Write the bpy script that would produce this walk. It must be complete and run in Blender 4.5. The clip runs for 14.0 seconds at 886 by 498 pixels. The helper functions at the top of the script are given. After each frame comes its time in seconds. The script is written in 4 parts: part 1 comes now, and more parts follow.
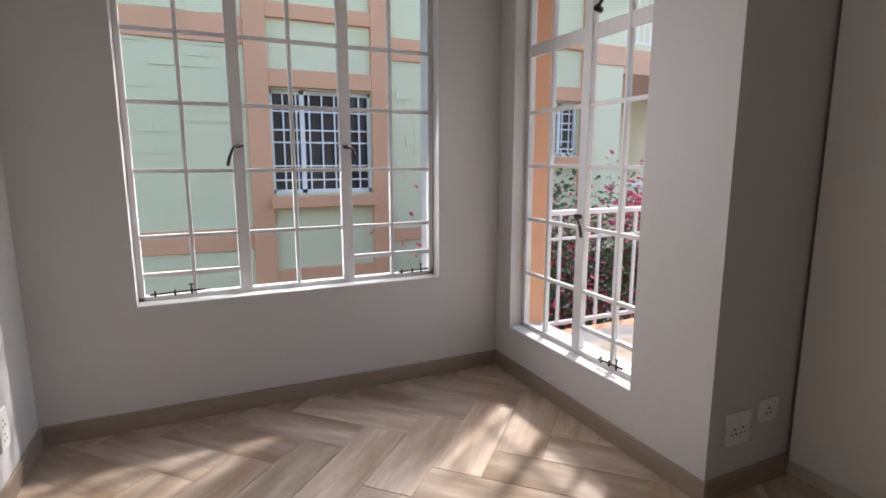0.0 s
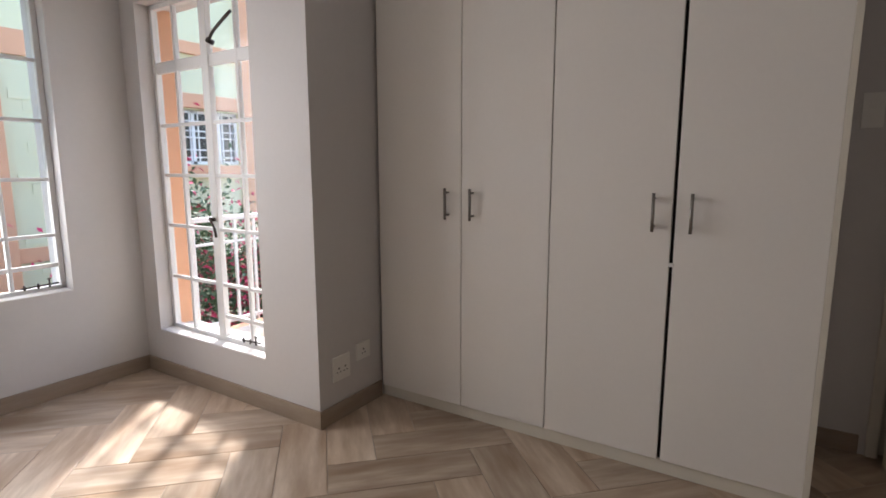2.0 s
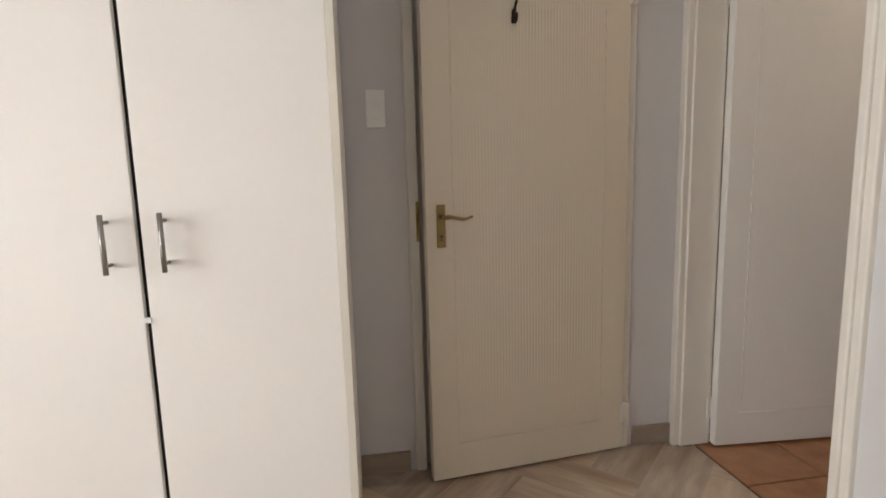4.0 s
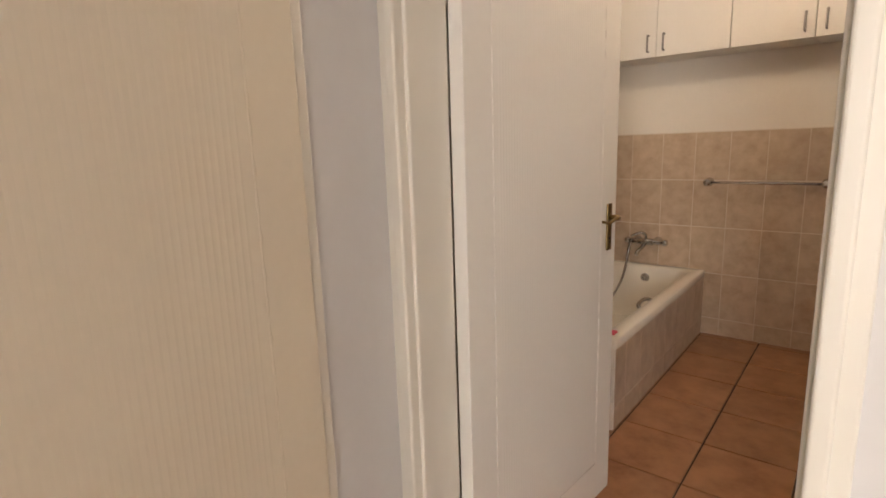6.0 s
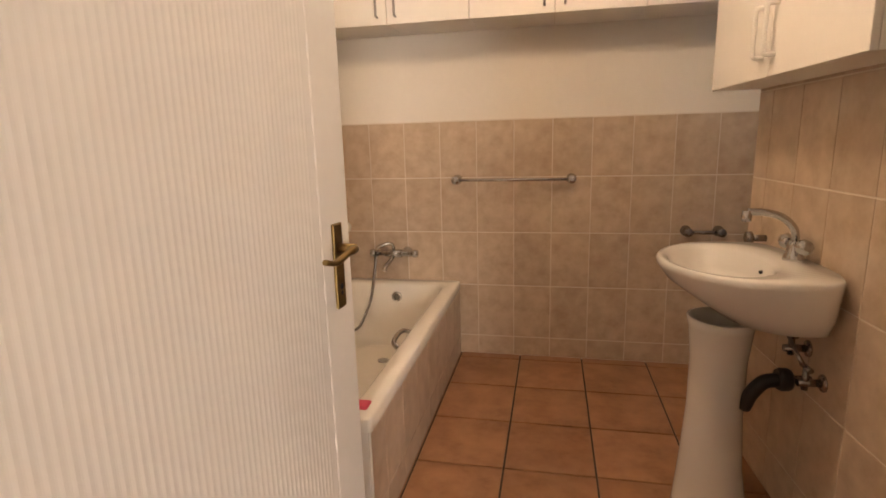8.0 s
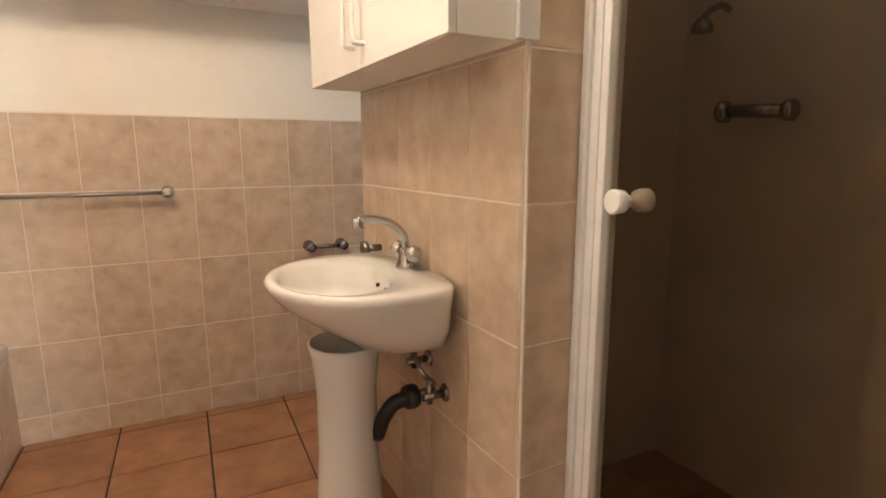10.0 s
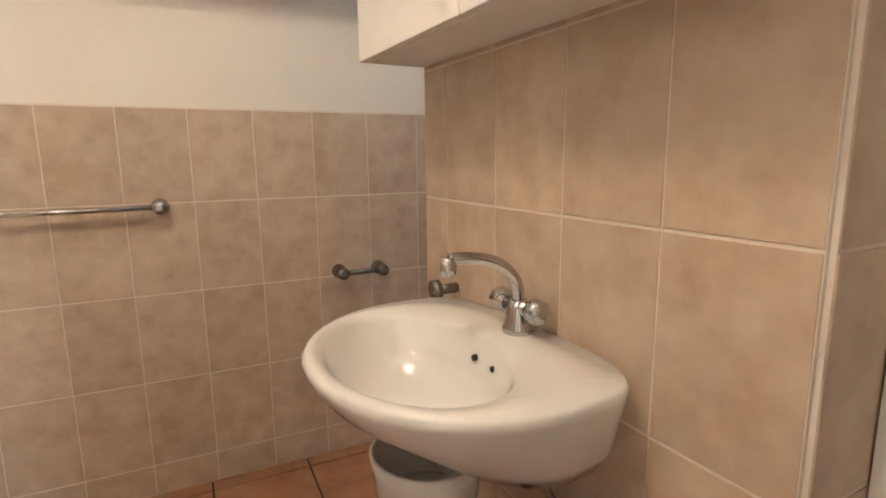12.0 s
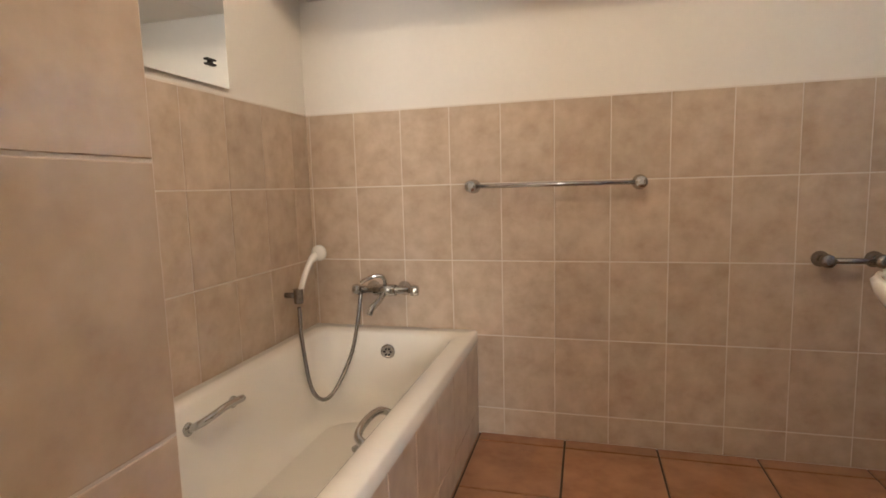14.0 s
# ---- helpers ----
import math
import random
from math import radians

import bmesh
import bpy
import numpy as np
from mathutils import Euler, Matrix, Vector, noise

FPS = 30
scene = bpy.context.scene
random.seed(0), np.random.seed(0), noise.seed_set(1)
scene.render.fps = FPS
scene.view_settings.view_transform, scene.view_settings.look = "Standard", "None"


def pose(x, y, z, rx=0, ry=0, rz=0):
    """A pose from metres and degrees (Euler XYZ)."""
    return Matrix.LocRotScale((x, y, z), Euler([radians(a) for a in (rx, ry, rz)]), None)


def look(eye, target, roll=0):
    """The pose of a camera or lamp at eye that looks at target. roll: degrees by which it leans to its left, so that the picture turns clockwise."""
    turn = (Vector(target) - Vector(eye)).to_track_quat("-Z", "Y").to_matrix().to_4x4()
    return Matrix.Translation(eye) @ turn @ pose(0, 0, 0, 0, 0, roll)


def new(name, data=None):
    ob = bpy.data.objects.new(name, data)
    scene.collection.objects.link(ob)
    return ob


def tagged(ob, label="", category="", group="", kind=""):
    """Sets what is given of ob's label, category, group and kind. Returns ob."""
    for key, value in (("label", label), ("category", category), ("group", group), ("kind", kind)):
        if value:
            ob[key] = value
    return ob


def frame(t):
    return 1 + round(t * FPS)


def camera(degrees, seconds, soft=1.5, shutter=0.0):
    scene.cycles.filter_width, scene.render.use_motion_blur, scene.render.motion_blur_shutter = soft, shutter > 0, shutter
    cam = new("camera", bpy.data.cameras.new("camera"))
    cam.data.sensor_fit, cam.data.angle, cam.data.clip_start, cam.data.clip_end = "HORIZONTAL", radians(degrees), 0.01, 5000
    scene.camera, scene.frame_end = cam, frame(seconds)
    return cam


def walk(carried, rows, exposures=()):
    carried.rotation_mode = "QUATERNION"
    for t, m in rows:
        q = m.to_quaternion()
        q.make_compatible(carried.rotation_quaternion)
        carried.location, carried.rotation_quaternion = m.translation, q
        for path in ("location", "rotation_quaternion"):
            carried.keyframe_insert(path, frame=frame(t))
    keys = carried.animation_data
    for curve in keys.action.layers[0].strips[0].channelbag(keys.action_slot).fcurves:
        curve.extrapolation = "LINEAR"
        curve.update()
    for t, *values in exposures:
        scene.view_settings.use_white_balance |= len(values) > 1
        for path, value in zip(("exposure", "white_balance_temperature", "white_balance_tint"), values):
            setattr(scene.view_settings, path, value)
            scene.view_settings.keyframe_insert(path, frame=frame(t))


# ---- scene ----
cam = camera(80.2, 14.0, soft=1.7)
PATH = [
    (0, look((1.506, 2.781, 1.190), (2.332, 4.572, 0.857), -0.02)),
    (0.5, look((1.420, 2.686, 1.267), (2.497, 4.334, 0.912), 0.04)),
    (1, look((1.381, 2.495, 1.242), (2.639, 4.013, 0.903), -0.15)),
    (1.5, look((1.373, 2.307, 1.224), (2.833, 3.634, 0.898), -0.29)),
    (2, look((1.399, 2.215, 1.199), (3.070, 3.270, 0.895), -0.07)),
    (2.5, look((1.468, 2.186, 1.208), (3.298, 2.933, 0.901), -0.44)),
    (3, look((1.557, 2.155, 1.144), (3.507, 2.534, 0.906), -0.55)),
    (3.5, look((1.809, 2.105, 1.138), (3.796, 2.129, 0.911), -1.17)),
    (3.7, look((1.921, 2.068, 1.152), (3.902, 1.956, 0.905), -1.37)),
    (5.8, look((3.221, 1.558, 1.272), (4.579, 0.143, 0.879), -1.69)),
    (6, look((3.274, 1.523, 1.272), (4.515, 0.001, 0.891), -1.90)),
    (6.5, look((3.420, 1.342, 1.235), (4.414, -0.348, 0.840), -1.63)),
    (7, look((3.503, 1.132, 1.212), (4.364, -0.631, 0.819), -1.70)),
    (7.5, look((3.585, 0.886, 1.218), (4.301, -0.939, 0.820), -1.70)),
    (8, look((3.560, 0.706, 1.210), (3.962, -1.211, 0.807), -1.52)),
    (8.5, look((3.495, 0.534, 1.181), (3.667, -1.417, 0.779), -1.66)),
    (9, look((3.431, 0.429, 1.163), (3.341, -1.529, 0.766), -1.55)),
    (9.2, look((3.424, 0.410, 1.151), (3.150, -1.534, 0.770), -1.11)),
    (11.3, look((3.367, 0.037, 1.141), (2.170, -1.525, 0.785), 0.11)),
    (11.5, look((3.372, -0.059, 1.137), (2.209, -1.647, 0.782), 0.25)),
    (12, look((3.371, -0.216, 1.149), (2.522, -1.993, 0.803), -0.60)),
    (12.5, look((3.436, -0.284, 1.175), (2.974, -2.198, 0.825), -1.17)),
    (13, look((3.553, -0.320, 1.145), (3.450, -2.289, 0.810), -1.50)),
    (13.5, look((3.667, -0.260, 1.056), (3.932, -2.222, 0.778), -1.51)),
    (14, look((3.649, -0.125, 0.997), (4.170, -2.042, 0.767), -1.55)),
]
EXPOSURES = [(0.0, 1.8, 6300, 17), (1.0, 1.9, 6300, 17), (2.0, 2.4, 6350, 16), (2.5, 2.95, 6300, 14), (3.0, 3.65, 6200, 12), (3.7, 3.95, 6150, 11), (5.8, 4.55, 6700, 14),
             (6.5, 4.6, 6900, 16), (7.5, 4.8, 7400, 19), (8.5, 5.1, 7500, 20), (9.2, 5.4, 6400, 12), (11.3, 5.7, 6100, 11), (12.5, 5.3, 5900, 10), (14.0, 5.25, 6100, 11)]
walk(cam, PATH, EXPOSURES)

# ---- light ----
SUN_WAY = Vector((-0.9, -0.6, -1.0)).normalized()
world = bpy.data.worlds.new("sky")
scene.world = world
world.use_nodes = True
wn = world.node_tree.nodes
sky = wn.new("ShaderNodeTexSky")
sky.sky_type = "NISHITA"
sky.sun_disc = False
sky.sun_elevation = math.asin(-SUN_WAY.z)
sky.sun_rotation = math.atan2(0.9, 0.6)
wn["Background"].inputs["Strength"].default_value = 0.15
world.node_tree.links.new(sky.outputs[0], wn["Background"].inputs["Color"])
sun_data = bpy.data.lights.new("sun", "SUN")
sun_data.energy = 1.4
sun_data.angle = radians(4.0)
sun_data.color = (1.0, 0.95, 0.87)
sun = new("sun", sun_data)
sun.matrix_world = look((6, 8, 12), Vector((6, 8, 12)) + SUN_WAY)


def area(name, where, target, sx, sy, watts, colour, spread):
    d = bpy.data.lights.new(name, "AREA")
    d.shape = "RECTANGLE"
    d.spread = radians(spread)
    d.size, d.size_y, d.energy, d.color = sx, sy, watts, colour
    o = new(name, d)
    o.matrix_world = look(where, target)
    return o


# the sky's light in the openings of the bedroom
area("window_light", (1.95, 5.415, 1.31), (1.95, 3.0, 0.8), 1.4, 1.5, 4.2, (1.0, 0.965, 0.945), 140)
area("side_window_light", (3.10, 4.75, 1.17), (1.5, 4.75, 0.9), 0.9, 1.75, 0.3, (1.0, 0.965, 0.945), 130)
lamp_data = bpy.data.lights.new("bathroom_lamp", "POINT")
lamp_data.energy, lamp_data.color, lamp_data.shadow_soft_size = 0.39, (1.0, 0.78, 0.56), 0.045
LAMP = (3.64, -0.58, 2.25)
lamp = new("bathroom_lamp", lamp_data)
lamp.location = LAMP

# ---- materials ----


def mat(name, base, rough=0.5, metal=0.0, var=0.0, scale=4.0, fine=0.0, fine_scale=60.0, bump=0.0, bump_scale=80.0, tone=None, spec=0.5, stretch=(1, 1, 1), per_piece=0.0, coat=0.0):
    """A surface with colour drift at two scales, fine relief and a change from piece to piece."""
    m = bpy.data.materials.new(name)
    m.use_nodes = True
    n, l = m.node_tree.nodes, m.node_tree.links
    b = n["Principled BSDF"]
    b.inputs["Roughness"].default_value = rough
    b.inputs["Metallic"].default_value = metal
    b.inputs["Specular IOR Level"].default_value = spec
    b.inputs["Coat Weight"].default_value = coat
    co = n.new("ShaderNodeTexCoord")
    mp = n.new("ShaderNodeMapping")
    mp.inputs["Scale"].default_value = stretch
    l.new(co.outputs["Object"], mp.inputs["Vector"])
    vec = mp.outputs["Vector"]
    col = n.new("ShaderNodeRGB")
    col.outputs[0].default_value = (*base, 1)
    out = col.outputs[0]
    if per_piece or var:
        info = n.new("ShaderNodeObjectInfo")
        off = n.new("ShaderNodeVectorMath")
        off.operation = "SCALE"
        off.inputs["Scale"].default_value = 37.0
        cx = n.new("ShaderNodeCombineXYZ")
        for s in ("X", "Y", "Z"):
            l.new(info.outputs["Random"], cx.inputs[s])
        l.new(cx.outputs[0], off.inputs[0])
        add = n.new("ShaderNodeVectorMath")
        l.new(vec, add.inputs[0])
        l.new(off.outputs[0], add.inputs[1])
        vec = add.outputs[0]
    for amount, sc in ((var, scale), (fine, fine_scale)):
        if not amount:
            continue
        t = n.new("ShaderNodeTexNoise")
        t.inputs["Scale"].default_value = sc
        t.inputs["Detail"].default_value = 5
        l.new(vec, t.inputs["Vector"])
        r = n.new("ShaderNodeMapRange")
        r.inputs["From Min"].default_value, r.inputs["From Max"].default_value = 0.3, 0.7
        l.new(t.outputs["Fac"], r.inputs["Value"])
        x = n.new("ShaderNodeMix")
        x.data_type = "RGBA"
        k = n.new("ShaderNodeMath")
        k.operation = "MULTIPLY"
        k.inputs[1].default_value = amount
        l.new(r.outputs[0], k.inputs[0])
        l.new(k.outputs[0], x.inputs["Factor"])
        l.new(out, x.inputs["A"])
        x.inputs["B"].default_value = (*(tone or [c * 0.5 for c in base]), 1)
        out = x.outputs["Result"]
    if per_piece:
        hs = n.new("ShaderNodeHueSaturation")
        r = n.new("ShaderNodeMapRange")
        r.inputs["To Min"].default_value, r.inputs["To Max"].default_value = 1 - per_piece, 1 + per_piece
        l.new(info.outputs["Random"], r.inputs["Value"])
        l.new(r.outputs[0], hs.inputs["Value"])
        l.new(out, hs.inputs["Color"])
        out = hs.outputs[0]
    l.new(out, b.inputs["Base Color"])
    if bump:
        t = n.new("ShaderNodeTexNoise")
        t.inputs["Scale"].default_value = bump_scale
        t.inputs["Detail"].default_value = 4
        l.new(vec, t.inputs["Vector"])
        bp = n.new("ShaderNodeBump")
        bp.inputs["Strength"].default_value = bump
        bp.inputs["Distance"].default_value = 0.004
        l.new(t.outputs["Fac"], bp.inputs["Height"])
        l.new(bp.outputs[0], b.inputs["Normal"])
    return m


WALL = mat("wall_paint", (0.63, 0.61, 0.595), 0.6, var=0.06, scale=1.5, fine=0.04, fine_scale=40, bump=0.08, bump_scale=120)
BATH_PAINT = mat("bathroom_paint", (0.80, 0.75, 0.67), 0.5, var=0.08, scale=2, fine=0.04, bump=0.08, bump_scale=90)
CEIL = mat("ceiling_paint", (0.8, 0.79, 0.77), 0.8, var=0.05, bump=0.05)
CREAM = mat("cream_board", (0.83, 0.80, 0.745), 0.38, var=0.05, scale=1.2, fine=0.03, bump=0.05, bump_scale=25)
CREAM_EDGE = mat("cream_edge", (0.72, 0.68, 0.58), 0.5, var=0.1, scale=6)
DOOR = mat("door_paint", (0.66, 0.585, 0.465), 0.42, var=0.08, scale=2, fine=0.05, bump=0.05, bump_scale=40)
DOOR_WHITE = mat("white_door_paint", (0.74, 0.71, 0.66), 0.42, var=0.05, scale=2, fine=0.04, bump=0.05, bump_scale=40)
FRAME = mat("frame_paint", (0.72, 0.68, 0.60), 0.4, var=0.06, scale=5, bump=0.04)
WINDOW_PAINT = mat("window_paint", (0.78, 0.775, 0.76), 0.4, var=0.08, scale=9, bump=0.06, bump_scale=60)
STEEL = mat("brushed_steel", (0.28, 0.265, 0.245), 0.35, 1.0, var=0.1, scale=20)
CHROME = mat("chrome", (0.52, 0.52, 0.52), 0.07, 1.0)
DULL_CHROME = mat("dull_chrome", (0.32, 0.30, 0.28), 0.25, 1.0, var=0.3, scale=30)
BRASS = mat("worn_brass", (0.27, 0.185, 0.075), 0.38, 1.0, var=0.5, scale=25)
BRONZE = mat("dark_bronze", (0.045, 0.035, 0.028), 0.45, 0.6, var=0.3, scale=30)
PLASTIC = mat("white_plastic", (0.78, 0.77, 0.73), 0.35, var=0.04)
BLACK = mat("black_plastic", (0.012, 0.012, 0.013), 0.45)
# near-black colour standing in for the shade inside gaps and holes
GAP_SHADE = mat("gap_shade", (0.02, 0.018, 0.015), 0.8)
CERAMIC = mat("glazed_ceramic", (0.70, 0.68, 0.64), 0.12, var=0.04, scale=3, coat=0.4)
BATHTUB = mat("bath_acrylic", (0.80, 0.75, 0.66), 0.22, var=0.06, scale=3, coat=0.2)
GROUT = mat("grout", (0.74, 0.67, 0.58), 0.9, var=0.15, scale=8)
DARK_GROUT = mat("dark_grout", (0.06, 0.04, 0.03), 0.9, var=0.2, scale=8)
FLOOR_GROUT = mat("pale_grout", (0.50, 0.44, 0.38), 0.9, var=0.2, scale=8)
WALL_TILE = mat("beige_wall_tile", (0.43, 0.312, 0.21), 0.30, var=0.95, scale=14, fine=0.25, fine_scale=50, tone=(0.60, 0.475, 0.355), per_piece=0.06, bump=0.03, bump_scale=30)
TERRA = mat("terracotta_tile", (0.25, 0.105, 0.046), 0.36, var=0.75, scale=9, fine=0.3, fine_scale=35, tone=(0.46, 0.24, 0.12), per_piece=0.10, bump=0.06, bump_scale=40)
PLANK = mat("wood_look_tile", (0.70, 0.60, 0.485), 0.28, var=0.9, scale=4, fine=0.5, fine_scale=12, tone=(0.30, 0.20, 0.125), stretch=(0.5, 2.6, 1), per_piece=0.2, bump=0.03, bump_scale=14)
SKIRT = mat("wood_look_skirting", (0.36, 0.29, 0.225), 0.42, var=0.6, scale=4, fine=0.3, fine_scale=20, tone=(0.25, 0.185, 0.13), stretch=(1, 1, 6))
GREEN = mat("green_painted_brick", (0.68, 0.66, 0.44), 0.8, var=0.25, scale=1.2, fine=0.12, fine_scale=14, tone=(0.56, 0.56, 0.36), bump=0.5, bump_scale=9, stretch=(0.5, 1, 2.5))
ORANGE = mat("orange_plaster", (0.72, 0.38, 0.22), 0.8, var=0.2, scale=2, fine=0.12, fine_scale=20, bump=0.2, bump_scale=40)
WHITE_METAL = mat("white_metal", (0.78, 0.77, 0.75), 0.4, var=0.08, scale=8)
# opaque dark panes; the colour also carries the shade of rooms and doorway
GREY_SHADE = mat("dark_glass_and_shade", (0.03, 0.032, 0.036), 0.15, var=0.3, scale=2)
LEAF = mat("leaf", (0.035, 0.085, 0.028), 0.5, var=0.5, scale=3, tone=(0.10, 0.17, 0.05))
FLOWER = mat("pink_bract", (0.60, 0.02, 0.10), 0.6, var=0.4, scale=5, tone=(0.75, 0.08, 0.2))
BARK = mat("bark", (0.12, 0.08, 0.05), 0.9, var=0.4, scale=20, bump=0.5)
EARTH = mat("paving", (0.26, 0.21, 0.17), 0.9, var=0.4, scale=1.5, fine=0.2, bump=0.3)
PINK = mat("pink_cloth", (0.70, 0.08, 0.13), 0.8, var=0.2, scale=30, bump=0.3)
MIRROR = mat("mirror_silver", (0.86, 0.88, 0.87), 0.015, 1.0)


def glass_mat(name, tint, rough, alpha):
    """Thin pane: mostly clear, with a gloss that grows at glancing angles."""
    m = bpy.data.materials.new(name)
    m.use_nodes = True
    n, l = m.node_tree.nodes, m.node_tree.links
    n.remove(n["Principled BSDF"])
    tr = n.new("ShaderNodeBsdfTransparent")
    tr.inputs[0].default_value = (*tint, 1)
    gl = n.new("ShaderNodeBsdfGlossy")
    gl.inputs["Roughness"].default_value = rough
    lw = n.new("ShaderNodeLayerWeight")
    lw.inputs["Blend"].default_value = 0.5
    pw = n.new("ShaderNodeMath")
    pw.operation = "POWER"
    pw.inputs[1].default_value = 4.0
    l.new(lw.outputs["Facing"], pw.inputs[0])
    fr = n.new("ShaderNodeMath")
    fr.operation = "MULTIPLY_ADD"
    fr.inputs[1].default_value, fr.inputs[2].default_value = 0.5, alpha
    l.new(pw.outputs[0], fr.inputs[0])
    mx = n.new("ShaderNodeMixShader")
    l.new(fr.outputs[0], mx.inputs[0])
    l.new(tr.outputs[0], mx.inputs[1])
    l.new(gl.outputs[0], mx.inputs[2])
    l.new(mx.outputs[0], n["Material Output"].inputs["Surface"])
    return m


GLASS = glass_mat("window_glass", (0.96, 0.97, 0.96), 0.02, 0.015)
SHOWER_GLASS = glass_mat("bronze_shower_glass", (0.80, 0.77, 0.71), 0.14, 0.012)

# ---- mesh helpers ----


def box(bm, x0, x1, y0, y1, z0, z1, bevel=0.0, segs=2):
    r = bmesh.ops.create_cube(bm, size=1.0)
    m = Matrix.Translation(((x0 + x1) / 2, (y0 + y1) / 2, (z0 + z1) / 2)) @ Matrix.Diagonal((abs(x1 - x0), abs(y1 - y0), abs(z1 - z0), 1))
    bmesh.ops.transform(bm, matrix=m, verts=r["verts"])
    if bevel:
        es = list({e for v in r["verts"] for e in v.link_edges})
        bmesh.ops.bevel(bm, geom=es, offset=bevel, segments=segs, affect="EDGES", profile=0.5)
    return bm


def boxes(*items, bevel=0.0):
    bm = bmesh.new()
    for i in items:
        box(bm, *i, bevel=bevel)
    return bm


def tube(bm, pts, r, n=10, radii=None):
    """A round tube along points."""
    pts = [Vector(p) for p in pts]
    rings = []
    side = None
    for i, p in enumerate(pts):
        d = (pts[min(i + 1, len(pts) - 1)] - pts[max(i - 1, 0)]).normalized()
        if side is None:
            side = d.orthogonal().normalized()
        side = (side - d * side.dot(d)).normalized()
        up = d.cross(side)
        rr = radii[i] if radii else r
        rings.append([bm.verts.new(p + (side * math.cos(a) + up * math.sin(a)) * rr) for a in (2 * math.pi * k / n for k in range(n))])
    for a, b in zip(rings, rings[1:]):
        for k in range(n):
            f = bm.faces.new((a[k], a[(k + 1) % n], b[(k + 1) % n], b[k]))
            f.smooth = True
    bm.faces.new(rings[0][::-1])
    bm.faces.new(rings[-1])
    return bm


def curve_pts(ctrl, n=24):
    """Points on a smooth curve through the control points."""
    c = [Vector(p) for p in ctrl]
    c = [c[0] * 2 - c[1]] + c + [c[-1] * 2 - c[-2]]
    out = []
    for i in range(1, len(c) - 2):
        for k in range(n):
            t = k / n
            p0, p1, p2, p3 = c[i - 1:i + 3]
            out.append(0.5 * ((2 * p1) + (p2 - p0) * t + (2 * p0 - 5 * p1 + 4 * p2 - p3) * t * t + (3 * p1 - p0 - 3 * p2 + p3) * t ** 3))
    return out + [c[-2]]


def lathe(bm, prof, centre, axis="z", n=24):
    """Turns (radius, height) round an axis."""
    turn = {"z": Matrix(), "x": pose(0, 0, 0, 0, 90, 0), "y": pose(0, 0, 0, -90, 0, 0), "-x": pose(0, 0, 0, 0, -90, 0), "-y": pose(0, 0, 0, 90, 0, 0)}[axis]
    m = Matrix.Translation(centre) @ turn
    rings = [[bm.verts.new(m @ Vector((max(r, 1e-4) * math.cos(2 * math.pi * k / n), max(r, 1e-4) * math.sin(2 * math.pi * k / n), h))) for k in range(n)] for r, h in prof]
    for a, b in zip(rings, rings[1:]):
        for k in range(n):
            f = bm.faces.new((a[k], a[(k + 1) % n], b[(k + 1) % n], b[k]))
            f.smooth = True
    bm.faces.new(rings[0][::-1])
    bm.faces.new(rings[-1])
    return bm


def loft(bm, rings, cap_first=True, cap_last=True):
    vs = [[bm.verts.new(p) for p in r] for r in rings]
    n = len(vs[0])
    for a, b in zip(vs, vs[1:]):
        for k in range(n):
            f = bm.faces.new((a[k], a[(k + 1) % n], b[(k + 1) % n], b[k]))
            f.smooth = True
    if cap_first:
        bm.faces.new(vs[0][::-1])
    if cap_last:
        bm.faces.new(vs[-1])
    bmesh.ops.recalc_face_normals(bm, faces=bm.faces[:])
    return bm


def mesh_of(name, bm, material):
    me = bpy.data.meshes.new(name)
    bm.to_mesh(me)
    bm.free()
    me.materials.append(material)
    return me


def part(name, bm, material, parent=None, label=""):
    o = new(name, mesh_of(name, bm, material))
    if parent:
        o.parent = parent
        o.matrix_parent_inverse = Matrix.Translation(-parent.location) if parent.type == "EMPTY" else Matrix()
    if label:
        o["label"] = label
    return o


def thing(name, where, label, category, group=""):
    e = new(name)
    e.empty_display_size = 0.05
    e.location = where
    return tagged(e, label, category, group)


def structure(name, bm, material, label):
    return tagged(part(name, bm, material), label, name.split("_")[0], kind="structure")


# ---- the plan ----
XL, XP, XC, XD = 0.825, 3.035, 3.476, 4.09      # left wall, side-window wall, wardrobe front, door wall
YW, YP, YC, YB = 5.352, 3.92, 2.055, 0.69       # window wall, pillar corner, wardrobe end, bathroom wall
BY, BX0, BX1, YI = -2.15, 2.845, 4.78, 0.56      # bathroom: back wall, basin wall, bath wall, door wall
H1, H2 = 2.55, 2.45
W1 = (1.225, 2.668, 0.555, 2.075)
W2 = (4.288, 5.205, 0.262, 2.075)
TOP = 1.31

structure("wall_north", boxes((XL - 0.2, W1[0], YW, 5.6, -0.05, H1), (W1[1], 3.27, YW, 5.6, -0.05, H1), (W1[0], W1[1], YW, 5.6, -0.05, W1[2]), (W1[0], W1[1], YW, 5.6, W1[3], H1)), WALL, "off-white painted plaster wall with a window opening")
structure("wall_east_window", boxes((XP, 3.27, YP, W2[0], -0.05, H1), (XP, 3.27, W2[1], YW, -0.05, H1), (XP, 3.27, W2[0], W2[1], -0.05, W2[2]), (XP, 3.27, W2[0], W2[1], W2[3], H1)), WALL, "off-white painted wall with a tall window")
structure("wall_return", boxes((3.27, 4.3, YP, 4.15, -0.05, H1)), WALL, "short painted return wall beside the wardrobe")
DL, DR = 0.93, 1.795
